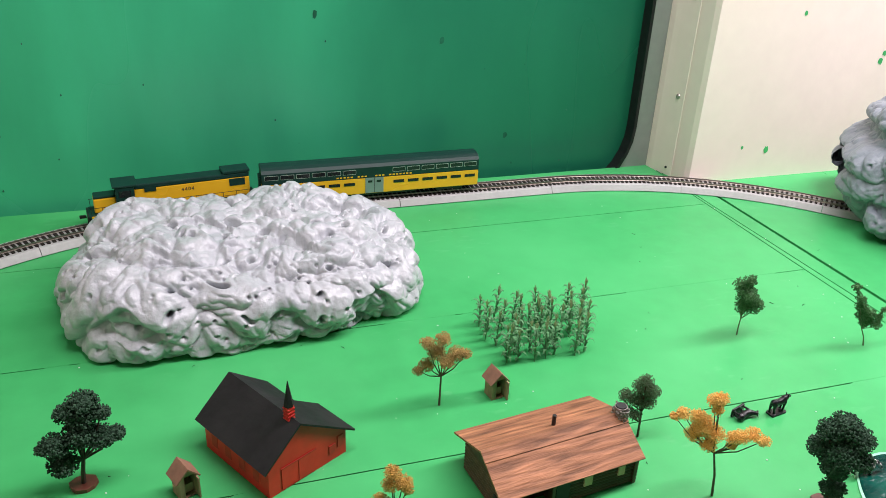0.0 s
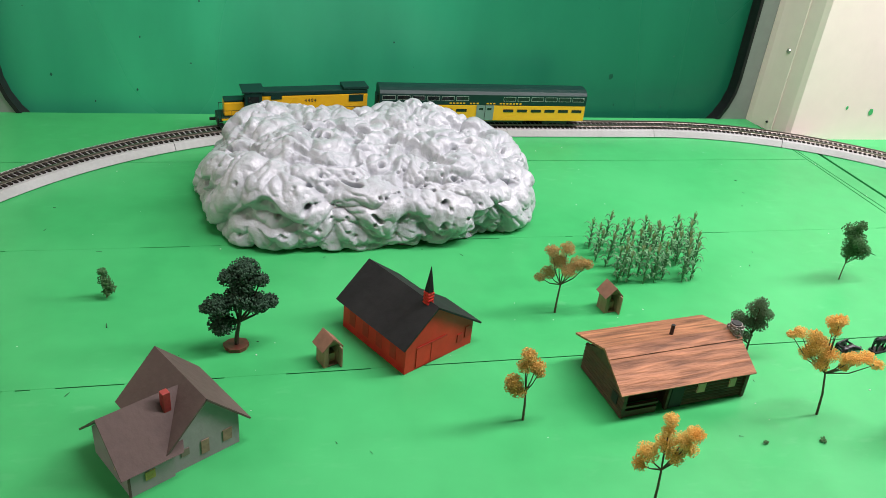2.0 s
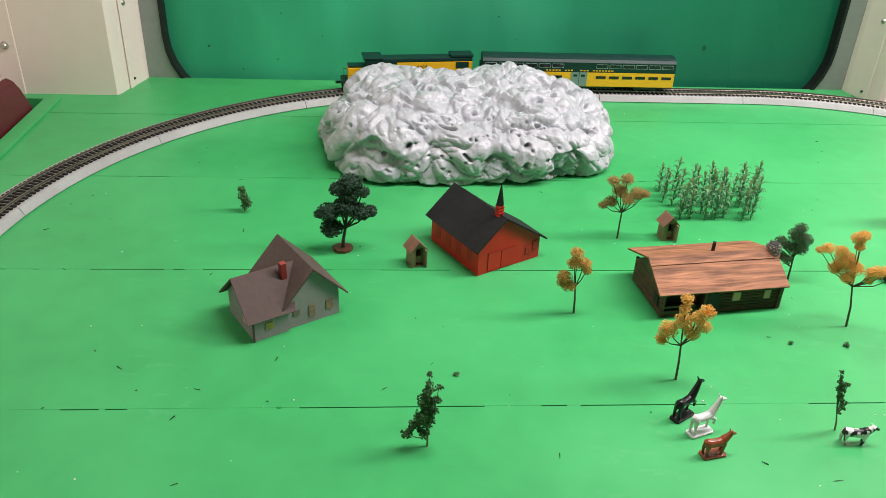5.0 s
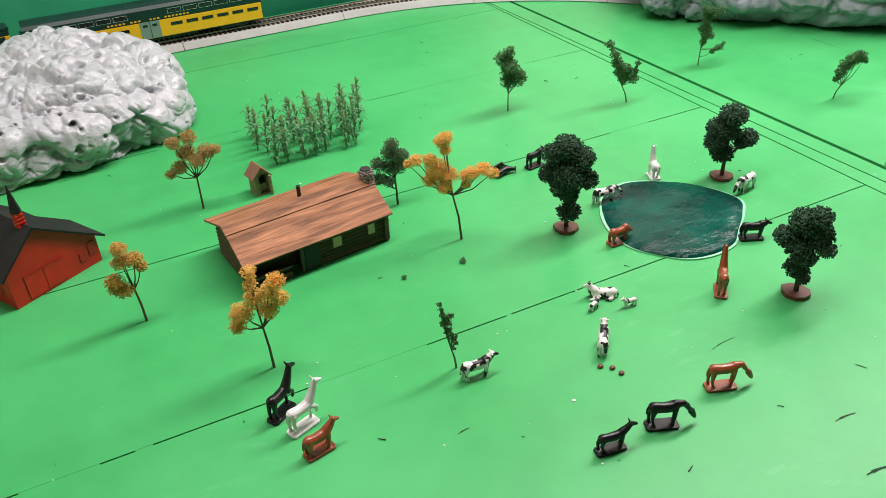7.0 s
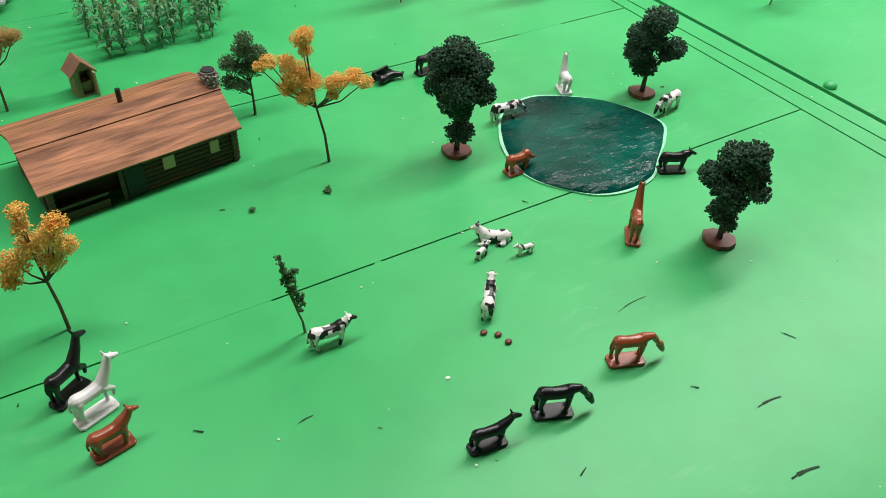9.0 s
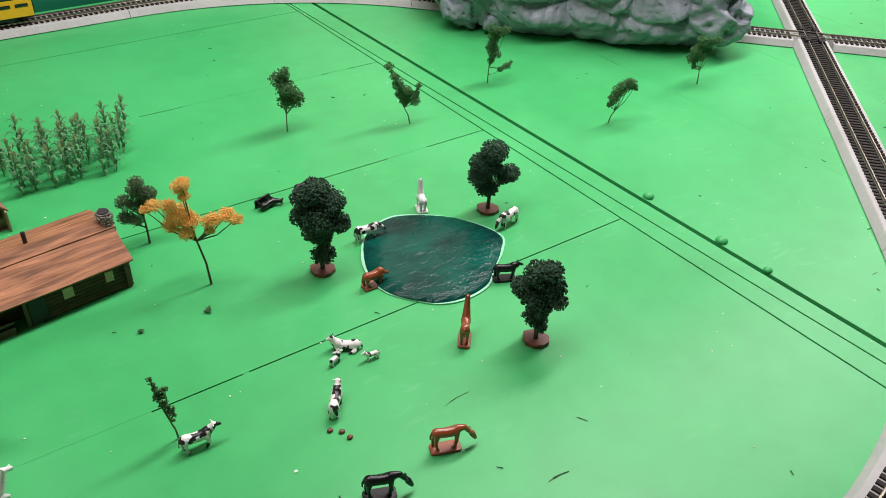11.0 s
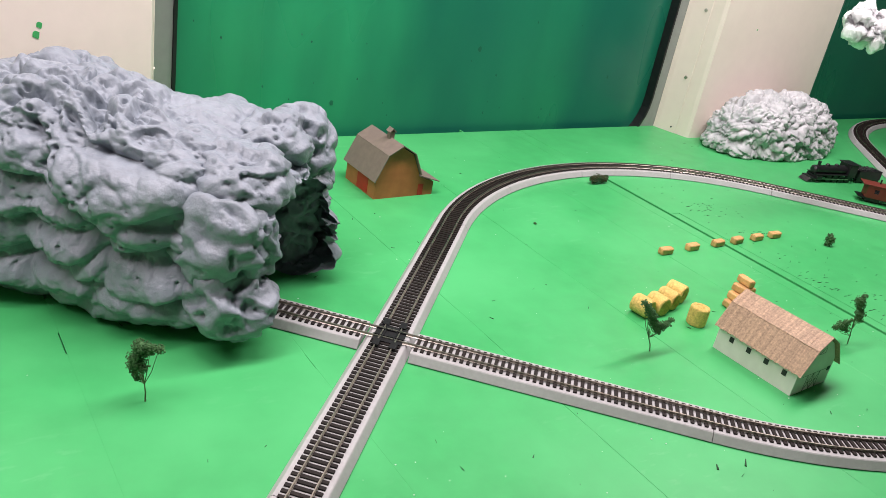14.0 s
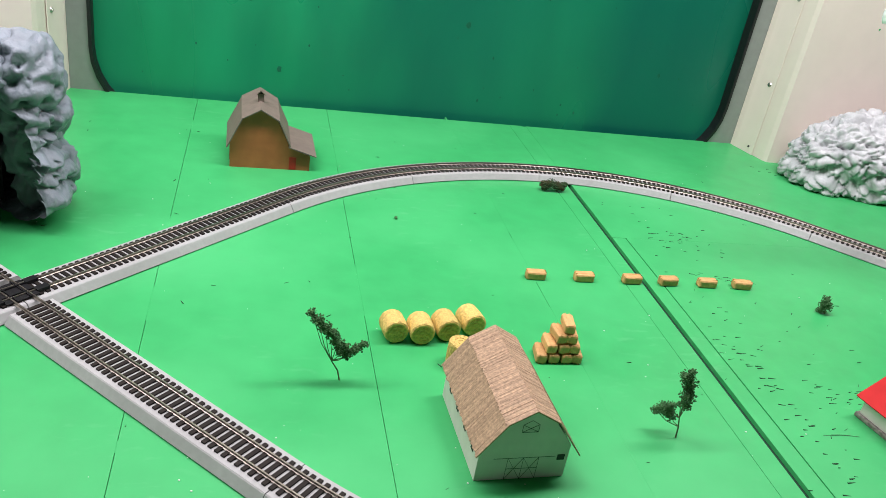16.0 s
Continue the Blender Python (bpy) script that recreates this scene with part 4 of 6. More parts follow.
def outhouse(x, y, turn, label):
    c = thing("outhouse", x, y, 0, turn, label, "model outhouse", "outhouses")
    w, h = 0.0068, 0.0205
    part("wall", boxes((-w, -w + 0.001, -w, w, 0, h)), OUTHOUSE, c)
    part("wall", boxes((w - 0.001, w, -w, w, 0, h)), OUTHOUSE, c)
    part("wall", boxes((-w + 0.001, w - 0.001, w - 0.001, w, 0, h)), OUTHOUSE, c)
    part("floor_board", boxes((-w + 0.001, w - 0.001, -w, w - 0.001, 0, 0.001)), OUTHOUSE, c)
    bm = prism(bmesh.new(), [(-w, h), (w, h), (0, h + 0.009)], "y", -w, -w + 0.001)
    prism(bm, [(-w, h), (w, h), (0, h + 0.009)], "y", w - 0.001, w)
    box(bm, -w + 0.001, -w + 0.0042, -w, -w + 0.001, 0.001, h)
    part("front_board", bm, OUTHOUSE, c)
    part("bench", boxes((-w + 0.001, w - 0.001, -0.002, w - 0.001, 0.0072, 0.009), (-w + 0.001, w - 0.001, -0.002, -0.001, 0.001, 0.0072)), TAN, c)
    part("door", boxes((w - 0.0009, w + 0.0002, -w - 0.006, -w - 0.0002, 0.0006, h - 0.001)), OUTHOUSE, c, "open board door")
    for s in (-1, 1):
        part("roof_slope", slab(bmesh.new(), (0, -w - 0.003, h + 0.009), (s * (w + 0.0032), -w - 0.002, h - 0.0022), (s * (w + 0.0032), w + 0.002, h - 0.0022), (0, w + 0.002, h + 0.009), 0.0012), OUT_ROOF, c)


def white_barn(x, y, turn):
    c = thing("white_barn", x, y, 0, turn, "white card barn model with reed-strip gambrel roof", "model building")
    W, L = 0.073, 0.103
    prof = [(0, 0), (W, 0), (W, 0.032), (0.056, 0.055), (W / 2, 0.067), (0.017, 0.055), (0, 0.032)]
    part("wall", prism(bmesh.new(), prof, "y", 0, L), WHITE_CARD, c)
    roof = part("roof", bmesh.new(), STRAW, c, "pinkish reed strip gambrel roof")
    facets = [((-0.004, 0.0285), (0.0155, 0.0567)), ((0.015, 0.0567), (W / 2, 0.0693)), ((W / 2 + 0.0002, 0.0693), (0.058, 0.0567)), ((0.0575, 0.0567), (W + 0.007, 0.0255))]
    rg = random.Random(8)
    n = 70
    for a, b in facets:
        for k in range(n):
            y0 = -0.005 + k * (L + 0.01) / n
            y1 = y0 + (L + 0.01) / n - 0.0001
            lift = rg.uniform(0.0, 0.0004)
            lo, hi = (a, b) if a[1] < b[1] else (b, a)
            d = Vector((lo[0] - hi[0], lo[1] - hi[1])).normalized() * rg.uniform(-0.0006, 0.0009)
            lo = (lo[0] + d.x, lo[1] + d.y)
            part("reed_strip", slab(bmesh.new(), (lo[0], y0, lo[1] + lift), (hi[0], y0, hi[1] + lift), (hi[0], y1, hi[1] + lift), (lo[0], y1, lo[1] + lift), 0.0012), STRAW, roof)
    for k in range(4):
        yy = 0.012 + 0.023 * k
        part("window", boxes((-0.0006, 0.0005, yy, yy + 0.0055, 0.018, 0.0245)), INK, c, "small dark window")
    part("window", boxes((W - 0.0005, W + 0.0006, 0.01, 0.016, 0.018, 0.0245)), INK, c, "small dark window")
    part("window", boxes((W - 0.009, W - 0.003, -0.0006, 0.0004, 0.0175, 0.0225)), INK, c, "small dark window")

    def lines(*ls):
        bm = bmesh.new()
        for (ax, az), (bx, bz) in ls:
            rod(bm, (ax, -0.0002, az), (bx, -0.0002, bz), 0.00016, None, 4)
        return bm
    a, m, b, z = 0.024, 0.0365, 0.049, 0.021
    part("barn_door", lines(((a, 0), (a, z)), ((m, 0), (m, z)), ((b, 0), (b, z)), ((0.0125, z), (0.0625, z)), ((a, z / 2), (b, z / 2)), ((a, 0), (m, z)), ((a, z), (m, 0)), ((m, 0), (b, z)), ((m, z), (b, 0))), INK, c, "black-lined double barn door")
    part("loft_door", lines(((0.03, 0.046), (0.043, 0.046)), ((0.03, 0.046), (0.03, 0.053)), ((0.043, 0.046), (0.043, 0.053)), ((0.03, 0.053), (0.0365, 0.057)), ((0.0365, 0.057), (0.043, 0.053)), ((0.03, 0.046), (0.043, 0.053)), ((0.03, 0.053), (0.043, 0.046))), INK, c, "black-lined loft door")


def brown_barn(x, y, turn):
    c = thing("brown_barn", x, y, 0, turn, "orange-brown card barn with grey-brown gambrel roof and lean-to", "model building")
    W, L = 0.074, 0.084
    prof = [(0, 0), (W, 0), (W, 0.035), (0.059, 0.066), (W / 2, 0.079), (0.015, 0.066), (0, 0.035)]
    part("wall", prism(bmesh.new(), prof, "y", 0, L), ORANGE_WALL, c)
    part("lean_to_wall", prism(bmesh.new(), [(W, 0), (0.103, 0), (0.103, 0.0205), (W, 0.031)], "y", 0, L * 0.9), ORANGE_WALL, c)
    for a, b in (((-0.005, 0.0285), (0.0135, 0.0682)), ((0.013, 0.0682), (W / 2, 0.0822)), ((W / 2, 0.0822), (0.0615, 0.0682)), ((0.061, 0.0682), (W + 0.003, 0.0345))):
        part("roof_slope", slab(bmesh.new(), (a[0], -0.005, a[1]), (b[0], -0.005, b[1]), (b[0], L + 0.004, b[1]), (a[0], L + 0.004, a[1]), 0.0014), GREYBROWN, c, "grey-brown card roof")
    part("lean_to_roof", slab(bmesh.new(), (W + 0.0005, -0.005, 0.0338), (0.111, -0.005, 0.0225), (0.111, L * 0.9 + 0.004, 0.0225), (W + 0.0005, L * 0.9 + 0.004, 0.0338), 0.0014), GREYBROWN, c, "grey-brown card roof")
    part("door", boxes((W + 0.002, W + 0.011, -0.0007, 0.0005, 0.001, 0.018)), RED_DARK, c, "dark red door")
    cu = part("cupola", boxes((W / 2 - 0.004, W / 2 + 0.004, 0.03, 0.038, 0.077, 0.0915)), GREYBROWN, c, "small roof cupola")
    bm = slab(bmesh.new(), (W / 2 - 0.006, 0.028, 0.091), (W / 2, 0.028, 0.0965), (W / 2, 0.04, 0.0965), (W / 2 - 0.006, 0.04, 0.091), 0.001)
    slab(bm, (W / 2, 0.028, 0.0965), (W / 2 + 0.006, 0.028, 0.091), (W / 2 + 0.006, 0.04, 0.091), (W / 2, 0.04, 0.0965), 0.001)
    part("cupola_roof", bm, GREYBROWN, cu)
    part("side_door", boxes((-0.0006, 0.0005, 0.02, 0.05, 0.002, 0.026)), RED_DARK, c, "dark red side doors")


church(0.294, 0.563, 30)
cottage(0.0905, 0.457, 31.5)
log_cabin(0.457, 0.493, 7.1)
outhouse(0.233, 0.587, 24, "tan balsa outhouse model with open door beside the church")
outhouse(0.508, 0.643, 10, "tan balsa outhouse model with open door near the corn")
white_barn(1.899, 0.3165, 2.5)
brown_barn(1.697, 0.889, 1.5)


# ---- hay ----
def round_bale(x, y, turn, upright=False):
    c = thing("round_hay_bale", x, y, 0, turn, "round golden hay bale standing on end" if upright else "round golden hay bale lying on its side", "hay bale", "round hay bales")
    r, n = 0.0119, 28
    rg = random.Random(int(x * 1e4))
    bm = bmesh.new()
    rings = []
    for s, q in ((0.0, 0.25), (0.0, 0.55), (-0.0006, 0.8), (0.0, 0.95), (0.0015, 1.0), (0.006, 1.01), (0.012, 1.02), (0.018, 1.01), (0.0215, 1.0), (0.023, 0.94), (0.0225, 0.55), (0.023, 0.25)):
        rings.append([bm.verts.new((r * q * math.cos(a) * (1 + rg.uniform(-0.012, 0.012)), -0.0115 + s + rg.uniform(-0.0003, 0.0003), r + r * q * math.sin(a))) for a in [2 * math.pi * k / n for k in range(n)]])
    for a, b in zip(rings, rings[1:]):
        for k in range(n):
            bm.faces.new((a[k], b[k], b[(k + 1) % n], a[(k + 1) % n]))
    bm.faces.new(rings[0])
    bm.faces.new(rings[-1][::-1])
    for k in range(40):
        a = k * 0.42
        q = 0.15 + 0.02 * k
        if q < 0.93:
            p = (r * q * math.cos(a), -0.0118, r + r * q * math.sin(a))
            a2 = a + 0.42
            rod(bm, p, (r * (q + 0.02) * math.cos(a2), -0.0118, r + r * (q + 0.02) * math.sin(a2)), 0.0005, None, 4)
    if upright:
        bm.transform(Matrix.Translation((0, 0, 0.0118)) @ Matrix.Rotation(radians(-90), 4, "X") @ Matrix.Translation((0, 0, -r)))
    part("straw", bm, HAY, c)


for bx, by, bt in ((1.862, 0.507, 8), (1.8875, 0.505, 3), (1.913, 0.511, 10), (1.94, 0.521, 14)):
    round_bale(bx, by, bt)
round_bale(1.918, 0.466, 0, True)


def straw_bale(x, y, z, turn, group, label):
    c = thing("straw_bale", x, y, z, turn, label, "straw bale", group)
    bm = boxes((-0.0115, 0.0115, -0.0055, 0.0055, 0.0, 0.0098), bevel=0.0022)
    bmesh.ops.subdivide_edges(bm, edges=bm.edges[:], cuts=2, use_grid_fill=True)
    for v in bm.verts:
        v.co += 0.0005 * Vector(noise.noise_vector(v.co * 260 + Vector((x * 50, y * 50, 0))))
        v.co.z = max(v.co.z, 0.0)
    part("straw", bm, BALE, c)
    part("twine", boxes((-0.0116, 0.0116, -0.0021, -0.0018, 0.0, 0.01), (-0.0116, 0.0116, 0.0018, 0.0021, 0.0, 0.01)), BALE, c)


for k, bx in enumerate((2.041, 2.099, 2.158, 2.204, 2.254, 2.3)):
    straw_bale(bx, 0.628 - 0.001 * k, 0, (-3, 0, 2, 4, -2, -5)[k], "row of straw bales", "small tan straw bale in a row on the table")
for lvl, n in ((0, 4), (1, 3), (2, 2), (3, 1)):
    for k in range(n):
        straw_bale(2.018 + (k - (n - 1) / 2) * 0.0118 + 0.002 * lvl, 0.477 + 0.002 * lvl, lvl * 0.0099, 82 + 5 * ((k + lvl) % 3), "stacked straw bales", "tan straw bale stacked in a pyramid")


# ---- trees ----
def clump(bm, c, r, n, size, rg, squash=0.8):
    """Many small ragged foam crumbs round the middle c."""
    for k in range(n):
        d = Vector((rg.gauss(0, 1), rg.gauss(0, 1), rg.gauss(0, 1))).normalized() * r * rg.uniform(0.4, 1.16)
        p = Vector(c) + Vector((d.x, d.y, d.z * squash))
        s = size * rg.uniform(0.6, 1.3)
        m = Euler((rg.uniform(0, 6), rg.uniform(0, 6), rg.uniform(0, 6))).to_matrix()
        ax = [m @ Vector(a) * s * rg.uniform(0.7, 1.25) for a in ((1, 0, 0), (-1, 0, 0), (0, 1, 0), (0, -1, 0), (0, 0, 1), (0, 0, -1))]
        v = [bm.verts.new(p + a) for a in ax]
        for f in ((0, 2, 4), (2, 1, 4), (1, 3, 4), (3, 0, 4), (2, 0, 5), (1, 2, 5), (3, 1, 5), (0, 3, 5)):
            bm.faces.new([v[i] for i in f])


def limb(bm, pts, r0, r1):
    for k in range(len(pts) - 1):
        a, b = k / (len(pts) - 1), (k + 1) / (len(pts) - 1)
        rod(bm, pts[k], pts[k + 1], r0 + (r1 - r0) * a, r0 + (r1 - r0) * b, 6)


def tree(name, x, y, turn, balls, leaf, label, category, density, size, stem, r0, group, plate=False, fork=0.35, core=0.0, fuller=1.0, feather=False):
    """balls: (sideways, height, radius[, depth]) of the crown's clumps, seen from the side that the turn names."""
    t = thing(name, x, y, 0, turn, label, category, group)
    rg = random.Random(int(x * 9999 + y * 777))
    balls = [(b[0], b[1], b[2] * fuller) for b in balls]
    main = len(balls)
    if feather:
        balls += [((a[0] + b[0]) / 2, (a[1] + b[1]) / 2, (a[2] + b[2]) * 0.27) for a, b in itertools.combinations(balls, 2) if math.hypot(a[0] - b[0], a[1] - b[1]) < 1.5 * (a[2] + b[2])]
    top = max(b[1] for b in balls)
    bm, base = bmesh.new(), 0.003 if plate else 0.0
    mid = Vector((balls[0][0] * fork, 0, top * fork))
    limb(bm, [(0, 0, base - 0.0005), (mid.x * 0.3, 0.0005, mid.z * 0.5), mid], r0, r0 * 0.7)
    crown = bmesh.new()
    for i, b in enumerate(balls):
        dep = b[3] if len(b) > 3 else rg.uniform(-0.5, 0.5) * b[2]
        c = Vector((b[0], dep, b[1]))
        start = mid if b[1] > mid.z else Vector((0, 0, max(base, b[1] * 0.6)))
        bend = (start + c) / 2 + Vector((0, 0, -0.12 * (c - start).length))
        if i < main:
            limb(bm, [start, bend, c], r0 * 0.6, r0 * 0.25)
        if core:
            ball(crown, c, b[2] * core, sub=2)
        clump(crown, c, b[2], int(density * (b[2] / 0.006) ** 2), size, rg)
        for k in range(3):
            tip = c + Vector((rg.uniform(-1, 1), rg.uniform(-1, 1), rg.uniform(-0.6, 1))) * b[2] * 0.7
            limb(bm, [c, tip], r0 * 0.25, r0 * 0.12)
    part("trunk", bm, stem, t)
    part("crown", crown, leaf, t)
    if plate:
        pb = bmesh.new()
        prism(pb, [(0.0105 * math.cos(a) * (1 + 0.1 * math.sin(3 * a)), 0.0092 * math.sin(a)) for a in [2 * math.pi * k / 9 for k in range(9)]], "z", 0, 0.0034)
        part("base_plate", pb, BASEB, t, "red-brown plastic base")
    return t


FOAM = dict(leaf=DKLEAF, label="dark green foam model tree on a red-brown base", category="model tree", density=330, size=0.00105, stem=TRUNKD, r0=0.0021, group="dark green trees", plate=True, core=0.72, fuller=0.97)
tree("foam_tree", 0.159, 0.614, 5, balls=[(0.0091, 0.0741, 0.0114), (-0.0034, 0.0688, 0.008), (0.0214, 0.067, 0.0063), (0.0174, 0.0443, 0.0104), (0.0037, 0.0505, 0.0115), (-0.0133, 0.0467, 0.0104), (0.0286, 0.0435, 0.007), (-0.023, 0.043, 0.0052), (-0.0108, 0.0271, 0.0105), (0.0073, 0.063, 0.0103)], **FOAM)
tree("foam_tree", 0.712, 0.445, -35, balls=[(-0.0019, 0.0748, 0.0119), (-0.0126, 0.0701, 0.0093), (0.0095, 0.0674, 0.0105), (-0.0136, 0.0512, 0.0099), (0.0011, 0.0544, 0.0144), (0.0146, 0.0489, 0.0091), (0.0004, 0.0348, 0.0085), (0.0013, 0.019, 0.0094), (-0.0038, 0.0433, 0.0107)], **FOAM)
tree("foam_tree", 0.883, 0.446, -49, balls=[(0.0019, 0.0628, 0.0117), (-0.0078, 0.0497, 0.0108), (-0.0097, 0.0378, 0.01), (0.0012, 0.0468, 0.0091), (0.0161, 0.0412, 0.0091), (-0.0028, 0.0247, 0.0101), (0.0116, 0.037, 0.0064)], **FOAM)
tree("foam_tree", 0.805, 0.287, -58, balls=[(-0.0045, 0.0602, 0.0106), (0.0046, 0.0672, 0.0084), (0.0059, 0.0518, 0.0099), (0.013, 0.0441, 0.0064), (-0.0138, 0.0467, 0.0093), (-0.0043, 0.0418, 0.0101), (0.0008, 0.0353, 0.008), (-0.0035, 0.0205, 0.0088), (0.0027, 0.0163, 0.0052)], **FOAM)

LACE = dict(category="model tree", density=480, size=0.0006, stem=TRUNK, r0=0.0011, fork=0.45, core=0.4, fuller=1.12)
tree("autumn_tree", 0.378, 0.499, -14, balls=[(-0.0041, 0.0647, 0.0051), (-0.0053, 0.0539, 0.0057), (0.0034, 0.0536, 0.0057), (0.0065, 0.0462, 0.0041), (-0.0126, 0.0398, 0.0057), (-0.0078, 0.0311, 0.0058), (-0.0142, 0.0335, 0.0042)], leaf=BROWNLEAF, label="thin autumn model tree with golden brown foliage", group="autumn trees", **LACE)
tree("autumn_tree", 0.445, 0.402, -23, balls=[(-0.0044, 0.0773, 0.0046), (-0.0046, 0.0691, 0.0042), (0.0118, 0.0727, 0.0056), (0.0063, 0.0644, 0.0056), (-0.0038, 0.0565, 0.0066), (-0.014, 0.0474, 0.0067), (0.012, 0.0563, 0.0052), (-0.0174, 0.038, 0.0048), (0.0041, 0.0488, 0.0057)], leaf=YELLOWLEAF, label="thin autumn model tree with bright yellow-orange foliage", group="autumn trees", **LACE)
tree("autumn_tree", 0.454, 0.641, -17, balls=[(0.0009, 0.0703, 0.0061), (-0.0131, 0.0674, 0.0055), (-0.0047, 0.0551, 0.0073), (0.0131, 0.0558, 0.0067), (0.0212, 0.0581, 0.0043), (0.0049, 0.0495, 0.0067), (-0.0124, 0.042, 0.0061), (-0.02, 0.0384, 0.0043)], leaf=RUSTLEAF, label="thin autumn model tree with rusty brown foliage", group="autumn trees", **LACE)
tree("autumn_tree", 0.63, 0.477, -34, balls=[(-0.0134, 0.0879, 0.0055), (-0.0103, 0.0929, 0.005), (-0.0104, 0.0812, 0.0039), (-0.0345, 0.0724, 0.005), (-0.0404, 0.0694, 0.0034), (-0.0233, 0.0733, 0.005), (-0.0178, 0.0641, 0.0084), (-0.0232, 0.0552, 0.0062), (-0.0093, 0.0595, 0.0068), (0.0054, 0.0592, 0.0051), (0.0092, 0.0634, 0.0056), (0.0185, 0.0645, 0.0056), (0.026, 0.0632, 0.0045), (0.0048, 0.0518, 0.0034), (-0.0122, 0.0507, 0.0057)], leaf=ORANGELEAF, label="thin autumn model tree with spreading orange foliage", group="autumn trees", **LACE)
tree("grey_green_tree", 0.608, 0.556, -29, balls=[(-0.0012, 0.0611, 0.0054), (-0.0028, 0.0505, 0.0078), (0.0058, 0.0481, 0.006), (0.0026, 0.0375, 0.0073), (-0.0144, 0.0398, 0.0066), (-0.0146, 0.0266, 0.0061), (-0.006, 0.0254, 0.0055), (-0.0055, 0.0368, 0.0061)], leaf=GREYLEAF, label="slender model tree with grey-green foliage behind the cabin", group="", **{**LACE, "fuller": 1.05, "core": 0.0})

SPRIG = dict(leaf=GREENLEAF, label="small green wire-stemmed sapling", category="model tree", density=150, size=0.00095, stem=STEMG, r0=0.0008, group="saplings", fork=0.3, core=0.5, fuller=1.3, feather=True)
tree("sapling", 0.046, 0.698, 13, balls=[(-0.0012, 0.0273, 0.0032), (0.0001, 0.0188, 0.0045), (0.0035, 0.0127, 0.0039), (0.0018, 0.0081, 0.0039)], **SPRIG)
tree("sapling", 0.795, 0.676, -17, balls=[(0.0006, 0.0677, 0.0049), (-0.0049, 0.0586, 0.0068), (0.0015, 0.0513, 0.0074), (0.0043, 0.041, 0.0087), (0.0094, 0.0356, 0.0075), (0.0005, 0.0327, 0.0062), (0.0138, 0.0398, 0.005)], **SPRIG)
tree("sapling", 0.916, 0.626, -27, balls=[(-0.0226, 0.0662, 0.0037), (-0.0172, 0.056, 0.0037), (-0.0129, 0.0457, 0.0049), (-0.0086, 0.0353, 0.0056), (-0.0042, 0.0407, 0.0043), (-0.0065, 0.0269, 0.0037), (0.0059, 0.0362, 0.0031), (0.0045, 0.0279, 0.0044), (0.0086, 0.0451, 0.0025)], **SPRIG)
tree("sapling", 1.054, 0.667, -34, balls=[(0.0008, 0.0677, 0.0047), (0.011, 0.0623, 0.0041), (0.0176, 0.0662, 0.0041), (0.0031, 0.0547, 0.0055), (0.0013, 0.0436, 0.0055), (0.0069, 0.0386, 0.0048), (0.0023, 0.0287, 0.0034), (0.0142, 0.0177, 0.0028), (0.0209, 0.0233, 0.0035), (0.0256, 0.0272, 0.0021)], **SPRIG)
tree("sapling", 1.108, 0.517, -43, balls=[(0.0161, 0.0507, 0.0044), (0.0104, 0.0451, 0.0057), (0.0211, 0.0442, 0.0032), (0.005, 0.036, 0.0057), (0.0012, 0.0298, 0.0045), (-0.0013, 0.0223, 0.0032)], **SPRIG)
tree("sapling", 1.279, 0.536, -50, balls=[(-0.0039, 0.0558, 0.0057), (0.0034, 0.0531, 0.0043), (0.0129, 0.0584, 0.0036), (-0.0086, 0.0413, 0.0065), (-0.0118, 0.03, 0.0058), (-0.0027, 0.0346, 0.0043), (-0.0076, 0.0206, 0.0029)], **SPRIG)
tree("sapling", 0.552, 0.34, -22, balls=[(-0.0096, 0.0549, 0.0011), (-0.0084, 0.0501, 0.0014), (-0.0071, 0.0449, 0.002), (-0.0058, 0.0392, 0.0026), (-0.0021, 0.0435, 0.0017), (-0.0044, 0.0317, 0.0024), (-0.0018, 0.0264, 0.0018), (-0.0, 0.0228, 0.0015), (0.0006, 0.0277, 0.0012), (-0.001, 0.0165, 0.0009)], **SPRIG)
tree("sapling", 0.235, 0.328, -1, balls=[(-0.0001, 0.0679, 0.0016), (-0.0002, 0.0603, 0.002), (-0.0011, 0.0527, 0.0029), (-0.0033, 0.045, 0.0037), (-0.0006, 0.0369, 0.0042), (-0.0043, 0.0318, 0.0042), (0.0004, 0.0234, 0.0038), (0.0069, 0.0549, 0.002), (0.0056, 0.0445, 0.0025), (0.0038, 0.034, 0.0025), (-0.0099, 0.0196, 0.0034), (-0.0154, 0.0133, 0.003), (-0.0018, 0.0136, 0.0034)], **SPRIG)
tree("sapling", 1.807, 0.439, -8, balls=[(-0.0284, 0.0645, 0.0033), (-0.0229, 0.0596, 0.0043), (-0.0168, 0.0526, 0.0048), (-0.01, 0.0449, 0.0048), (-0.005, 0.0358, 0.0048), (-0.0015, 0.0287, 0.0034), (0.0065, 0.0296, 0.0039), (0.0117, 0.0349, 0.0039), (0.0174, 0.0396, 0.0029), (0.0031, 0.0251, 0.0024)], **SPRIG)
tree("sapling", 2.09, 0.362, -37, balls=[(-0.0087, 0.0623, 0.0044), (-0.0043, 0.0684, 0.0025), (-0.0043, 0.0556, 0.0055), (-0.0022, 0.0448, 0.005), (-0.0007, 0.0366, 0.004), (-0.0233, 0.0194, 0.0031), (-0.0172, 0.0243, 0.0046), (-0.0109, 0.0194, 0.0046), (-0.0113, 0.0296, 0.0035)], **SPRIG)
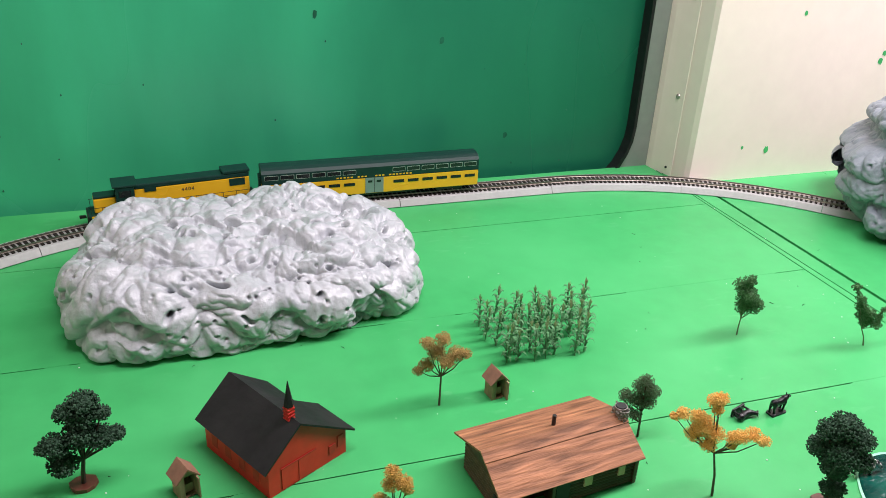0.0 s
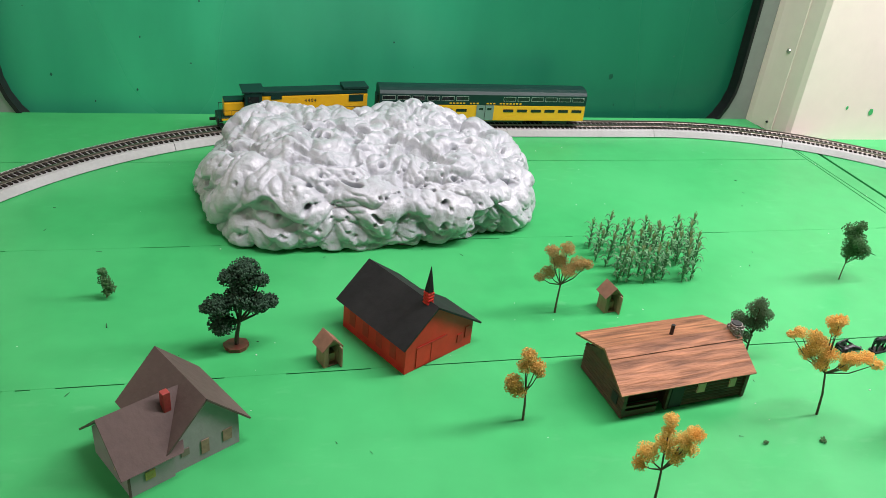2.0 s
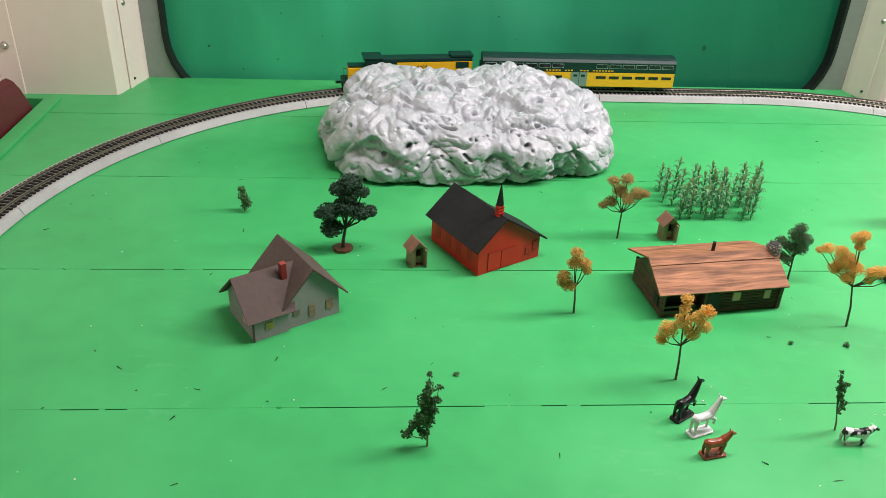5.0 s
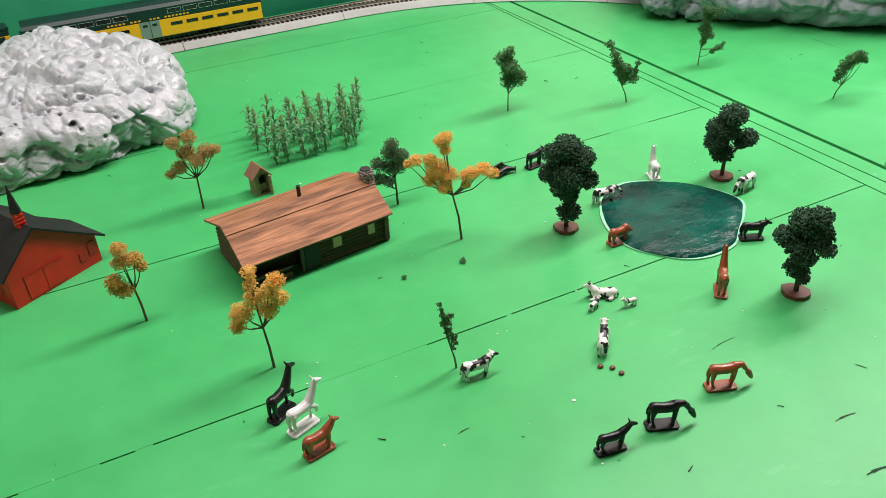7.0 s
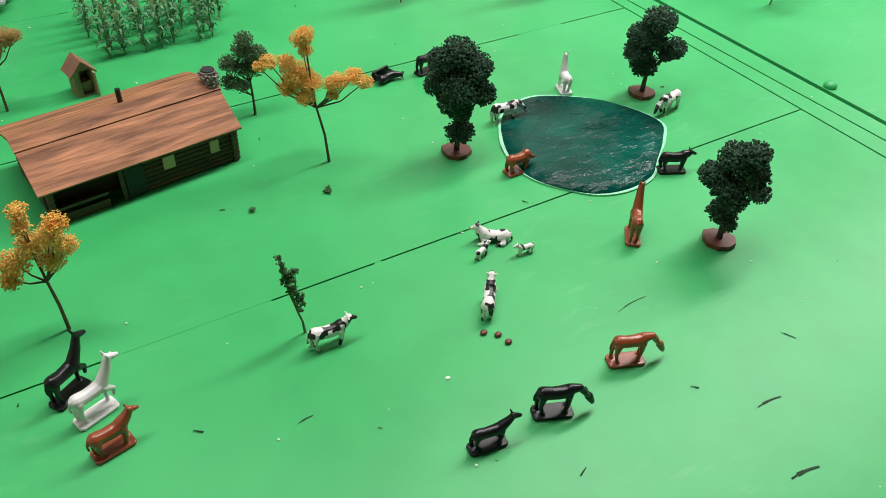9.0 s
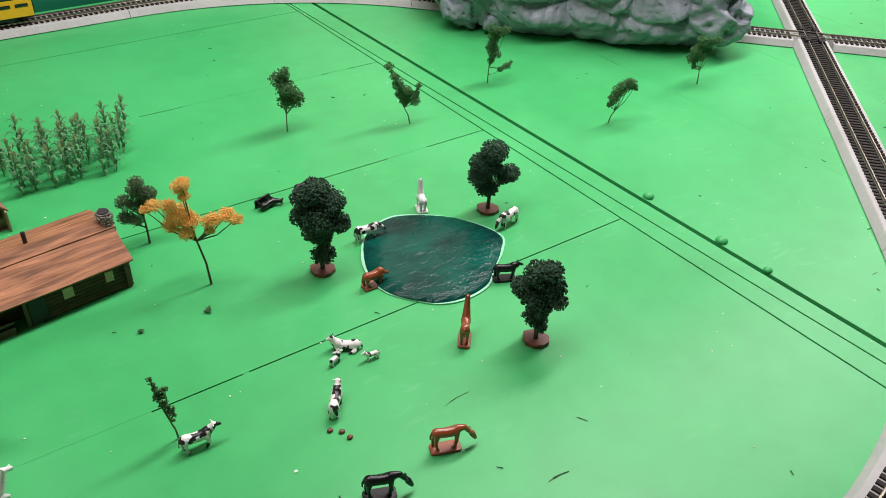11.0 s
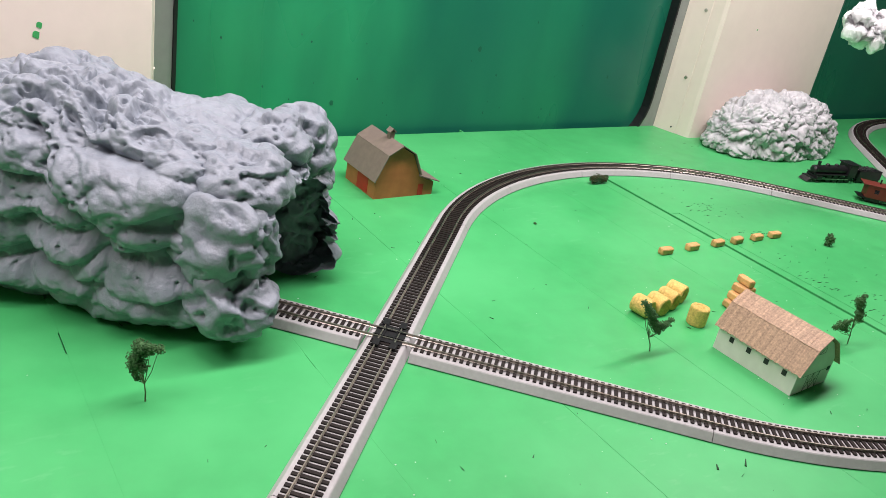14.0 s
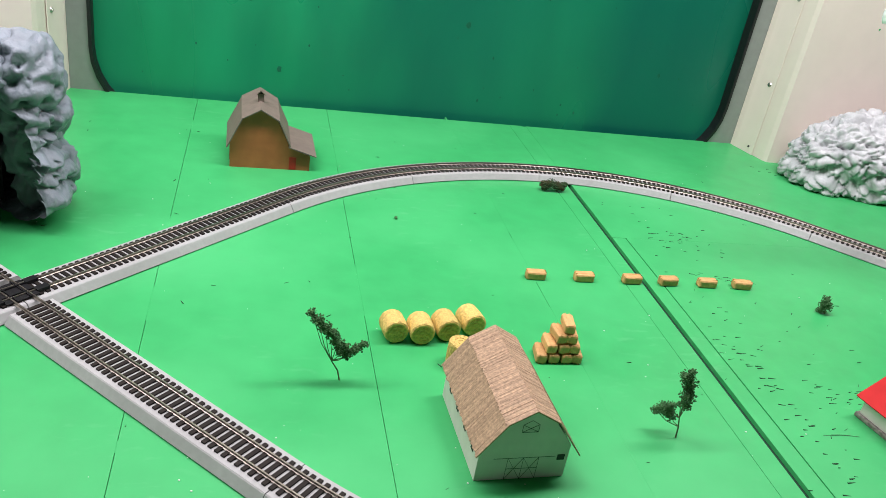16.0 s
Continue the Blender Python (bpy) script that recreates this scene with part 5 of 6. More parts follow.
tree("sapling", 2.38, 0.57, -43, balls=[(-0.0033, 0.0168, 0.0043), (-0.0023, 0.0087, 0.0058), (-0.0008, 0.0133, 0.0043), (-0.0066, 0.003, 0.0029)], **SPRIG)
b = thing("bush", 2.141, 0.878, 0, 0, "low dark green foam bush beside the track", "model bush")
bm = bmesh.new()
rg = random.Random(2)
for dx, dz, r in ((-0.016, 0.008, 0.008), (-0.006, 0.012, 0.0095), (0.006, 0.01, 0.009), (0.016, 0.0085, 0.008), (0.022, 0.012, 0.005), (-0.02, 0.013, 0.0045)):
    clump(bm, (dx * 0.76, 0, dz * 0.9), r * 0.85, 190, 0.0011, rg)
part("foliage", bm, mat("dark_olive_foam_leaf", (0.035, 0.075, 0.025), 0.85, spread=0.5, grain=300, second=(0.11, 0.03, 0.02), second_scale=90, second_amount=0.7), b)


# ---- corn ----
def corn_stalk():
    c = thing("corn_stalk", 0, 0, 0, 0, "green plastic corn stalk model with a pale tassel", "model corn", "corn patch")
    part("stalk", rod(bmesh.new(), (0, 0, 0), (0.0003, 0, 0.04), 0.0007, 0.0004, 5), CORN, c)
    bm = bmesh.new()
    rg = random.Random(4)
    for k in range(13):
        a, z, n = k * 2.4 + rg.uniform(-0.3, 0.3), 0.003 + 0.0029 * k, rg.uniform(0.006, 0.0095)
        u, s = Vector((math.cos(a), math.sin(a), 0)), Vector((-math.sin(a), math.cos(a), 0)) * 0.0016
        spine = [Vector((0, 0, z)), u * n * 0.45 + Vector((0, 0, z + 0.0055)), u * n * 0.85 + Vector((0, 0, z + 0.0058)), u * n * 1.15 + Vector((0, 0, z + 0.002))]
        ws = (0.6, 1.0, 0.7, 0.1)
        for q in range(3):
            f = [bm.verts.new(p) for p in (spine[q] - s * ws[q], spine[q] + s * ws[q], spine[q + 1] + s * ws[q + 1], spine[q + 1] - s * ws[q + 1])]
            g = [bm.verts.new(p.co + Vector((0, 0, -0.0003))) for p in f]
            bm.faces.new(f)
            bm.faces.new(g[::-1])
            for e in range(4):
                bm.faces.new((f[e], g[e], g[(e + 1) % 4], f[(e + 1) % 4]))
    part("leaves", bm, CORN, c)
    bm = bmesh.new()
    for k in range(6):
        rod(bm, (0.0003, 0, 0.038), (0.0018 * math.cos(k), 0.0018 * math.sin(k), 0.047), 0.0005, 0.0003, 4)
    rod(bm, (0.0003, 0, 0.038), (0.0003, 0, 0.05), 0.0006, 0.0004, 5)
    part("tassel", bm, CORN_TOP, c, "pale green tassel")
    return c


stalk = corn_stalk()
rg = random.Random(12)
first = True
for r in range(6):
    for k in range(7):
        u, w = k / 6, r / 5
        px = 0.538 + 0.084 * u + 0.033 * w * (u - 0.1) + rg.uniform(-0.005, 0.005)
        py = 0.686 + 0.072 * w + rg.uniform(-0.004, 0.004)
        if rg.random() < 0.12:
            continue
        m = pose(px, py, 0, rg.uniform(-5, 5), rg.uniform(-5, 5), rg.uniform(0, 360))
        if first:
            stalk.matrix_world, first = m, False
        else:
            copy_thing(stalk, m @ Matrix.Diagonal((0.95, 0.95, rg.uniform(0.72, 0.95), 1)))

# ---- pond ----
pond = tagged(new("pond"), "dark teal glossy resin pond with a milky rim", "model pond")
OUT = [(0.766, 0.469), (0.787, 0.48), (0.812, 0.478), (0.849, 0.451), (0.868, 0.41), (0.854, 0.389), (0.832, 0.371), (0.815, 0.358), (0.793, 0.354), (0.772, 0.358), (0.757, 0.369), (0.742, 0.39), (0.739, 0.412), (0.748, 0.441)]


def smooth_loop(pts, n=5):
    out, m = [], len(pts)
    for k in range(m):
        p0, p1, p2, p3 = (Vector(pts[(k + j - 1) % m]) for j in range(4))
        for s in [q / n for q in range(n)]:
            out.append(0.5 * (2 * p1 + (p2 - p0) * s + (2 * p0 - 5 * p1 + 4 * p2 - p3) * s * s + (3 * p1 - p0 - 3 * p2 + p3) * s ** 3))
    return out


loop = smooth_loop(OUT)
mid = sum(loop, Vector((0, 0))) / len(loop)
part("rim", prism(bmesh.new(), [tuple(mid + (p - mid) * (1.016 + 0.045 * noise.noise(Vector((p.x * 30, p.y * 30, 0.7))))) for p in loop], "z", 0.0002, 0.0012), RIM, pond, "milky green glue rim")
bm = bmesh.new()
rings = [[bm.verts.new((mid.x + (p.x - mid.x) * q, mid.y + (p.y - mid.y) * q, z)) for p in loop] for q, z in ((0.99, 0.0012), (0.975, 0.0024), (0.7, 0.0027), (0.35, 0.0027))]
for a, b in zip(rings, rings[1:]):
    for k in range(len(loop)):
        bm.faces.new((a[k], a[(k + 1) % len(loop)], b[(k + 1) % len(loop)], b[k]))
bm.faces.new(rings[-1])
part("water", bm, WATER, pond, smooth=True)


# ---- figurines ----
def fused(ob, voxel=0.00045):
    """Melts the overlapping lumps of a moulded toy into one skin."""
    m = ob.modifiers.new("melt", "REMESH")
    m.mode, m.voxel_size, m.use_smooth_shade = "VOXEL", voxel, True
    m = ob.modifiers.new("soften", "SMOOTH")
    m.factor, m.iterations = 0.5, 1
    return ob


def spindle(bm, pts, radii, n=10):
    """Lumps and rods along a line of points."""
    for k, (p, r) in enumerate(zip(pts, radii)):
        ball(bm, p, r, sub=2)
        if k:
            rod(bm, pts[k - 1], p, radii[k - 1], r, n)


def figurine(name, x, y, turn, material, label, length=0.026, neck=(0.006, 0.006), head=0.0035, plate=True, leg=0.0085, fat=0.0042, graze=False, lying=False, step=False, horns=False, group="animal figurines"):
    """A four-legged toy figure, facing +x: one closed mesh."""
    bm = bmesh.new()
    z0 = 0.0018 if plate else 0.0
    if lying:
        leg = 0.0005
    h = length * 0.36
    cz = z0 + leg + fat * 0.7
    spindle(bm, [Vector((-h * 0.8, 0, cz + fat * 0.05)), Vector((-h * 0.2, 0, cz - fat * 0.12)), Vector((h * 0.35, 0, cz - fat * 0.1)), Vector((h * 0.8, 0, cz + fat * 0.1))], [fat * 0.86, fat * 0.8, fat * 0.84, fat * 0.82])
    for sx in (-1, 1):
        for sy in (-1, 1):
            hip = Vector((sx * h * 0.82, sy * fat * 0.45, cz - fat * 0.2))
            if lying:
                spindle(bm, [hip, Vector((sx * h * 0.7, sy * fat * 1.1, z0 + fat * 0.3)), Vector((sx * h * 0.7 + h * 0.5, sy * fat * 1.15, z0 + fat * 0.2))], [fat * 0.4, fat * 0.3, fat * 0.2])
                continue
            stride = h * 0.13 * sy * sx
            foot = Vector((sx * h * 0.84 + stride, sy * fat * 0.5, z0 + 0.0002))
            knee = hip.lerp(foot, 0.52) + Vector((h * (0.1 if sx > 0 else -0.12), 0, 0))
            if step and sx > 0 and sy < 0:
                knee, foot = hip + Vector((h * 0.5, 0, -leg * 0.28)), hip + Vector((h * 0.42, 0, -leg * 0.62))
            spindle(bm, [hip, knee, foot], [fat * 0.52, max(0.0008, fat * 0.29), max(0.0007, fat * 0.24)], 8)
            ball(bm, foot + Vector((0.0003, 0, 0.0004)), max(0.0008, fat * 0.25), None, 0.0006, 2)
    base = Vector((h * 0.88, 0, cz + fat * 0.35))
    if graze:
        tip = base + Vector((neck[0] + 0.0035, 0, -leg * 0.62))
        spindle(bm, [base, base + Vector((neck[0] * 0.7, 0, 0.0004)), tip], [fat * 0.7, fat * 0.48, fat * 0.3])
    else:
        tip = base + Vector((neck[0], 0, neck[1]))
        spindle(bm, [base, base.lerp(tip, 0.5) + Vector((0.0004, 0, -0.0002)), tip], [fat * 0.8, fat * 0.62, fat * 0.46])
    nose = tip + Vector((head * (0.5 if graze else 1.05), 0, -head * (0.95 if graze else 0.4)))
    spindle(bm, [tip, tip.lerp(nose, 0.6), nose], [head * 0.46, head * 0.38, head * 0.29], 8)
    for sy in (-1, 1):
        rod(bm, tip + Vector((-head * 0.1, sy * head * 0.25, head * 0.2)), tip + Vector((-head * 0.35, sy * head * (1.0 if horns else 0.5), head * (0.45 if horns else 0.95))), head * 0.2, head * 0.12, 6)
    spindle(bm, [Vector((-h * 0.8 - fat * 0.75, 0, cz + fat * 0.45)), Vector((-h * 0.8 - fat * 1.0, 0, cz - fat * 0.3)), Vector((-h * 0.8 - fat * 0.95, 0, cz - fat * 1.0))], [0.0006, 0.0006, 0.0007], 6)
    if plate:
        u, w = length * 0.47, fat * 1.15
        prism(bm, [(-u, -w * 0.7), (-u * 0.85, -w), (u * 0.85, -w), (u, -w * 0.7), (u, w * 0.7), (u * 0.85, w), (-u * 0.85, w), (-u, w * 0.7)], "z", 0, 0.0018)
    ob = fused(link_mesh(name, bm, material, smooth=True), 0.00035 if length < 0.015 else 0.00045)
    ob.matrix_world = pose(x, y, 0, 0, 0, turn)
    return tagged(ob, label, "figurine", group)


TALL = dict(length=0.0225, neck=(0.0062, 0.0125), leg=0.011, fat=0.0042, head=0.0042, step=True)
figurine("animal_figurine", 0.436, 0.357, 33, FIG_BLACK, "black plastic long-necked animal figurine on a base", **TALL)
figurine("animal_figurine", 0.444, 0.339, 20, FIG_WHITE, "white plastic long-necked animal figurine on a base", **TALL)
figurine("animal_figurine", 0.446, 0.3155, 12, FIG_BROWN, "red-brown plastic deer figurine on a base", length=0.021, neck=(0.005, 0.0055), leg=0.0075, fat=0.0042)
figurine("animal_figurine", 0.7605, 0.316, 50, FIG_BROWN, "brown plastic long-necked animal figurine on a base", length=0.02, neck=(0.006, 0.014), leg=0.0115, fat=0.0042, head=0.0036)
figurine("animal_figurine", 0.6895, 0.2405, -20, FIG_BROWN, "brown plastic grazing horse figurine on a base", length=0.022, leg=0.011, fat=0.0041, neck=(0.0068, 0), head=0.0048, graze=True)
figurine("animal_figurine", 0.6355, 0.2325, -22, FIG_BLACK, "black plastic grazing horse figurine on a base", length=0.022, leg=0.011, fat=0.0041, neck=(0.0068, 0), head=0.0048, graze=True)
figurine("animal_figurine", 0.597, 0.232, -8, FIG_BLACK, "black plastic deer figurine on a base", length=0.021, neck=(0.0055, 0.005), leg=0.007, fat=0.0034)
figurine("animal_figurine", 0.737, 0.4075, 0, FIG_BROWN, "brown plastic bear figurine drinking at the pond", length=0.02, leg=0.006, fat=0.0044, neck=(0.004, -0.003))
figurine("animal_figurine", 0.832, 0.358, -25, FIG_BLACK, "black plastic cow figurine beside the pond", length=0.021, leg=0.007, fat=0.0042, neck=(0.004, 0.002))
figurine("animal_figurine", 0.832, 0.479, 70, FIG_WHITE, "white plastic animal figurine at the pond's edge", length=0.016, leg=0.0075, fat=0.0044, neck=(0.002, 0.013))
ob = figurine("animal_figurine", 0.713, 0.562, 10, FIG_BLACK, "black plastic animal figurine lying on its side", length=0.02, leg=0.004, fat=0.0038, neck=(0.004, 0.004))
ob.matrix_world = pose(0.713, 0.562, 0.0042, 90, 0, 20)
figurine("animal_figurine", 0.75, 0.5535, 10, FIG_BLACK, "black plastic animal figurine on a base", length=0.02, leg=0.008, fat=0.004, neck=(0.004, 0.002))
COW = dict(plate=False, horns=True, length=0.023, leg=0.007, fat=0.0043, neck=(0.005, 0.004))
figurine("cow_figurine", 0.559, 0.3265, -6, COWHIDE, "black and white spotted cow figurine standing", **COW)
figurine("cow_figurine", 0.647, 0.307, 52, COWHIDE, "black and white spotted cow figurine standing", **COW)
figurine("cow_figurine", 0.683, 0.355, 150, COWHIDE, "black and white spotted cow figurine lying down", plate=False, length=0.022, lying=True, fat=0.0048, neck=(0.004, 0.005))
figurine("cow_figurine", 0.886, 0.419, 192, COWHIDE, "black and white spotted cow figurine drinking at the pond", plate=False, length=0.023, leg=0.008, fat=0.0046, graze=True)
figurine("cow_figurine", 0.765, 0.465, -8, COWHIDE, "black and white spotted cow figurine drinking at the pond", plate=False, length=0.023, leg=0.008, fat=0.0046, graze=True)
figurine("calf_figurine", 0.668, 0.346, 20, COWHIDE, "small spotted calf figurine standing", plate=False, length=0.011, leg=0.0035, fat=0.0022, neck=(0.0025, 0.002), head=0.0022)
figurine("calf_figurine", 0.693, 0.336, 170, COWHIDE, "small spotted calf figurine standing", plate=False, length=0.011, leg=0.0035, fat=0.0022, neck=(0.0025, 0.002), head=0.0022)
for px, py in ((0.635, 0.293), (0.641, 0.288), (0.643, 0.281)):
    bm = bmesh.new()
    ball(bm, (0, 0, 0.001), 0.0022, 0.0018, 0.0012, 2)
    ob = link_mesh("clay_pellet", bm, BASEB, smooth=True)
    ob.location = (px, py, 0)
    tagged(ob, "small brown clay pellet on the table", "pellet", "clay pellets")


# ---- trains ----
def rolling(name, d, label, category, group=""):
    p, h = on_route(d)
    return thing(name, p.x, p.y, RAIL_TOP, math.degrees(h), label, category, group)


def truck(parent, x, wheels=2, wheelbase=0.026, mat_=None):
    t = part("truck", boxes((x - wheelbase * 0.75, x + wheelbase * 0.75, -0.0125, -0.011, 0.003, 0.0095), (x - wheelbase * 0.75, x + wheelbase * 0.75, 0.011, 0.0125, 0.003, 0.0095), (x - 0.006, x + 0.006, -0.011, 0.011, 0.006, 0.0105), bevel=0.0006), BLACKP, parent, "black truck frame")
    for k in range(wheels):
        wx = x + (k - (wheels - 1) / 2) * wheelbase / max(1, wheels - 1)
        for s in (-1, 1):
            bm = rod(bmesh.new(), (wx, s * 0.0074, 0.0055), (wx, s * 0.0098, 0.0055), 0.0055, 0.0055, 16)
            part("wheel", bm, BLACKP, t)


def coach(d):
    c = rolling("passenger_coach", d, "yellow and dark green double-deck model passenger coach", "model train", "passenger train")
    H, HW, L = 0.053, 0.0175, 0.149
    body = part("lower_body", boxes((-L, L, -HW, HW, 0.0085, 0.031), bevel=0.0008), YELLOW, c, "yellow lower body side")
    roofp = [(-HW, 0.0312), (HW, 0.0312), (HW, 0.046), (HW - 0.003, 0.05), (HW - 0.008, 0.0525), (0, H + 0.0005), (-HW + 0.008, 0.0525), (-HW + 0.003, 0.05), (-HW, 0.046)]
    top = part("upper_body", prism(bmesh.new(), roofp, "x", -L, L), DKGREEN, c, "dark green upper body and roof")
    part("underframe", boxes((-0.06, 0.06, -0.012, 0.012, 0.004, 0.0084), (-L, L, -0.015, 0.015, 0.0075, 0.0084)), BLACKP, c)
    part("end_wall", boxes((-L - 0.003, -L - 0.0002, -0.007, 0.007, 0.009, 0.04), (L + 0.0002, L + 0.003, -0.007, 0.007, 0.009, 0.04)), DKGREEN, c)
    for s in (-1, 1):
        y = s * HW
        for k in range(6):
            for sx in (-1, 1):
                cx = sx * (0.034 + 0.0205 * k)
                lw = part("window", boxes((cx - 0.0075, cx + 0.0075, min(y, y + s * 0.0004), max(y, y + s * 0.0004), 0.0215, 0.0255)), GLASSD, c, "dark lower window")
                bm = boxes((cx - 0.0088, cx + 0.0088, min(y, y + s * 0.0003), max(y, y + s * 0.0003), 0.0375, 0.0378), (cx - 0.0088, cx + 0.0088, min(y, y + s * 0.0003), max(y, y + s * 0.0003), 0.0432, 0.0435),
                           (cx - 0.0088, cx - 0.0085, min(y, y + s * 0.0003), max(y, y + s * 0.0003), 0.0378, 0.0432), (cx + 0.0085, cx + 0.0088, min(y, y + s * 0.0003), max(y, y + s * 0.0003), 0.0378, 0.0432))
                uw = part("upper_window", boxes((cx - 0.0085, cx + 0.0085, min(y, y + s * 0.0002), max(y, y + s * 0.0002), 0.0378, 0.0432)), GLASSD, c, "dark upper window with pale frame")
                part("frame", bm, PALE, uw, "pale window frame")
        dr = part("door", boxes((-0.0125, 0.0125, min(y, y + s * 0.0005), max(y, y + s * 0.0005), 0.0095, 0.031)), GREYP, c, "grey-green double door")
        part("door_seam", boxes((-0.0003, 0.0003, min(y, y + s * 0.0007), max(y, y + s * 0.0007), 0.0095, 0.031)), INK, dr)
        for cx in (-0.006, 0.006):
            part("door_window", boxes((cx - 0.003, cx + 0.003, min(y, y + s * 0.0007), max(y, y + s * 0.0007), 0.0245, 0.0275)), GLASSD, dr)
        bm = bmesh.new()
        for k in range(22):
            if k in (7, 11, 12, 16):
                continue
            cx = -0.052 + 0.0048 * k
            box(bm, cx, cx + 0.003, min(y, y + s * 0.0003), max(y, y + s * 0.0003), 0.0328, 0.0346)
        part("lettering_bars", bm, YELLOW, c, "small yellow lettering bars")
    for x in (-0.108, 0.108):
        truck(c, x)


def diesel(d):
    c = rolling("diesel_locomotive", d, "yellow and dark green diesel model locomotive with black railings", "model train", "passenger train")
    part("frame", boxes((-0.101, 0.101, -0.0165, 0.0165, 0.0115, 0.0145), bevel=0.0006), DKGREEN, c)
    hood = part("long_hood", boxes((-0.096, 0.046, -0.0105, 0.0105, 0.0147, 0.04), bevel=0.0008), YELLOW, c, "yellow long hood")
    part("hood_roof", boxes((-0.096, 0.046, -0.0108, 0.0108, 0.0402, 0.0465), bevel=0.0015), DKGREEN, c, "dark green hood roof")
    part("roof_box", boxes((-0.097, -0.062, -0.0115, 0.0115, 0.0467, 0.0505), bevel=0.0008), DKGREEN, c)
    part("vent", boxes((0.02, 0.034, -0.0113, 0.0113, 0.036, 0.0425)), DKGREEN, c)
    part("vent", boxes((-0.09, -0.07, -0.011, 0.011, 0.03, 0.0395)), DKGREEN, c)
    cab = part("cab", boxes((0.046, 0.068, -0.0155, 0.0155, 0.0147, 0.0465), bevel=0.0008), DKGREEN, c, "dark green cab")
    part("cab_roof", boxes((0.042, 0.071, -0.0165, 0.0165, 0.0467, 0.049), bevel=0.0008), DKGREEN, cab)
    for s in (-1, 1):
        y = s * 0.0155
        part("cab_window", boxes((0.05, 0.064, min(y, y + s * 0.0004), max(y, y + s * 0.0004), 0.034, 0.042)), GLASSD, cab, "dark cab window")
        part("emblem", rod(bmesh.new(), (0.057, y, 0.0255), (0.057, y + s * 0.0004, 0.0255), 0.003, None, 14), PALE, cab, "small pale round emblem")
    part("windshield", boxes((0.068, 0.0684, -0.012, 0.012, 0.036, 0.043)), GLASSD, cab, "dark windshield")
    part("short_hood", boxes((0.0682, 0.094, -0.0095, 0.0095, 0.0147, 0.033), bevel=0.0015), YELLOW, c, "yellow short hood")
    part("short_hood_top", boxes((0.0684, 0.0935, -0.009, 0.009, 0.0331, 0.036), bevel=0.001), DKGREEN, c)
    part("fuel_tank", boxes((-0.026, 0.026, -0.013, 0.013, 0.002, 0.0114), bevel=0.0012), BLACKP, c, "black fuel tank")
    for s in (-1, 1):
        y = s * 0.0158
        part("sill_stripe", boxes((-0.098, 0.098, min(y, y + s * 0.001), max(y, y + s * 0.001), 0.0118, 0.0142)), YELLOW, c)
        bm = bmesh.new()
        for k in range(9):
            x = -0.094 + k * 0.0168
            rod(bm, (x, y, 0.0144), (x, y, 0.0245), 0.00035, None, 5)
        rod(bm, (-0.096, y, 0.0243), (0.043, y, 0.0243), 0.0004, None, 5)
        rod(bm, (-0.096, y, 0.0192), (0.043, y, 0.0192), 0.0003, None, 5)
        part("handrail", bm, BLACKP, c, "thin black handrail")
        bm = bmesh.new()
        rod(bm, (0.071, y, 0.0243), (0.099, y, 0.0243), 0.0004, None, 5)
        for x in (0.072, 0.085, 0.098):
            rod(bm, (x, y, 0.0144), (x, y, 0.0245), 0.00035, None, 5)
        part("handrail", bm, BLACKP, c, "thin black handrail")
        for x in (-0.099, 0.099):
            part("steps", boxes(*[(x - 0.003, x + 0.003, min(y, y - s * 0.004), max(y, y - s * 0.004), z, z + 0.001) for z in (0.003, 0.006, 0.009)]), BLACKP, c, "black corner steps")
        fc = bpy.data.curves.new("road_number", "FONT")
        fc.body, fc.size, fc.extrude, fc.align_x, fc.space_character = "4404", 0.0068, 0.0001, "CENTER", 1.25
        fo = new("road_number", fc)
        fo.data.materials.append(INK)
        fo.parent = hood
        fo.matrix_basis = Matrix.Translation((-0.018, s * 0.0107, 0.031)) @ Matrix.Rotation(math.pi if s > 0 else 0, 4, "Z") @ Matrix.Rotation(math.pi / 2, 4, "X")
        tagged(fo, "black road number")
    for sx in (-1, 1):
        part("pilot", boxes((sx * 0.10225 - 0.00125, sx * 0.10225 + 0.00125, -0.015, 0.015, 0.003, 0.0145), bevel=0.0006), BLACKP, c, "black pilot plate")
        part("coupler", boxes((sx * 0.108 - 0.004, sx * 0.108 + 0.004, -0.0015, 0.0015, 0.007, 0.0105)), BLACKP, c)
        truck(c, sx * 0.062, 3, 0.036)


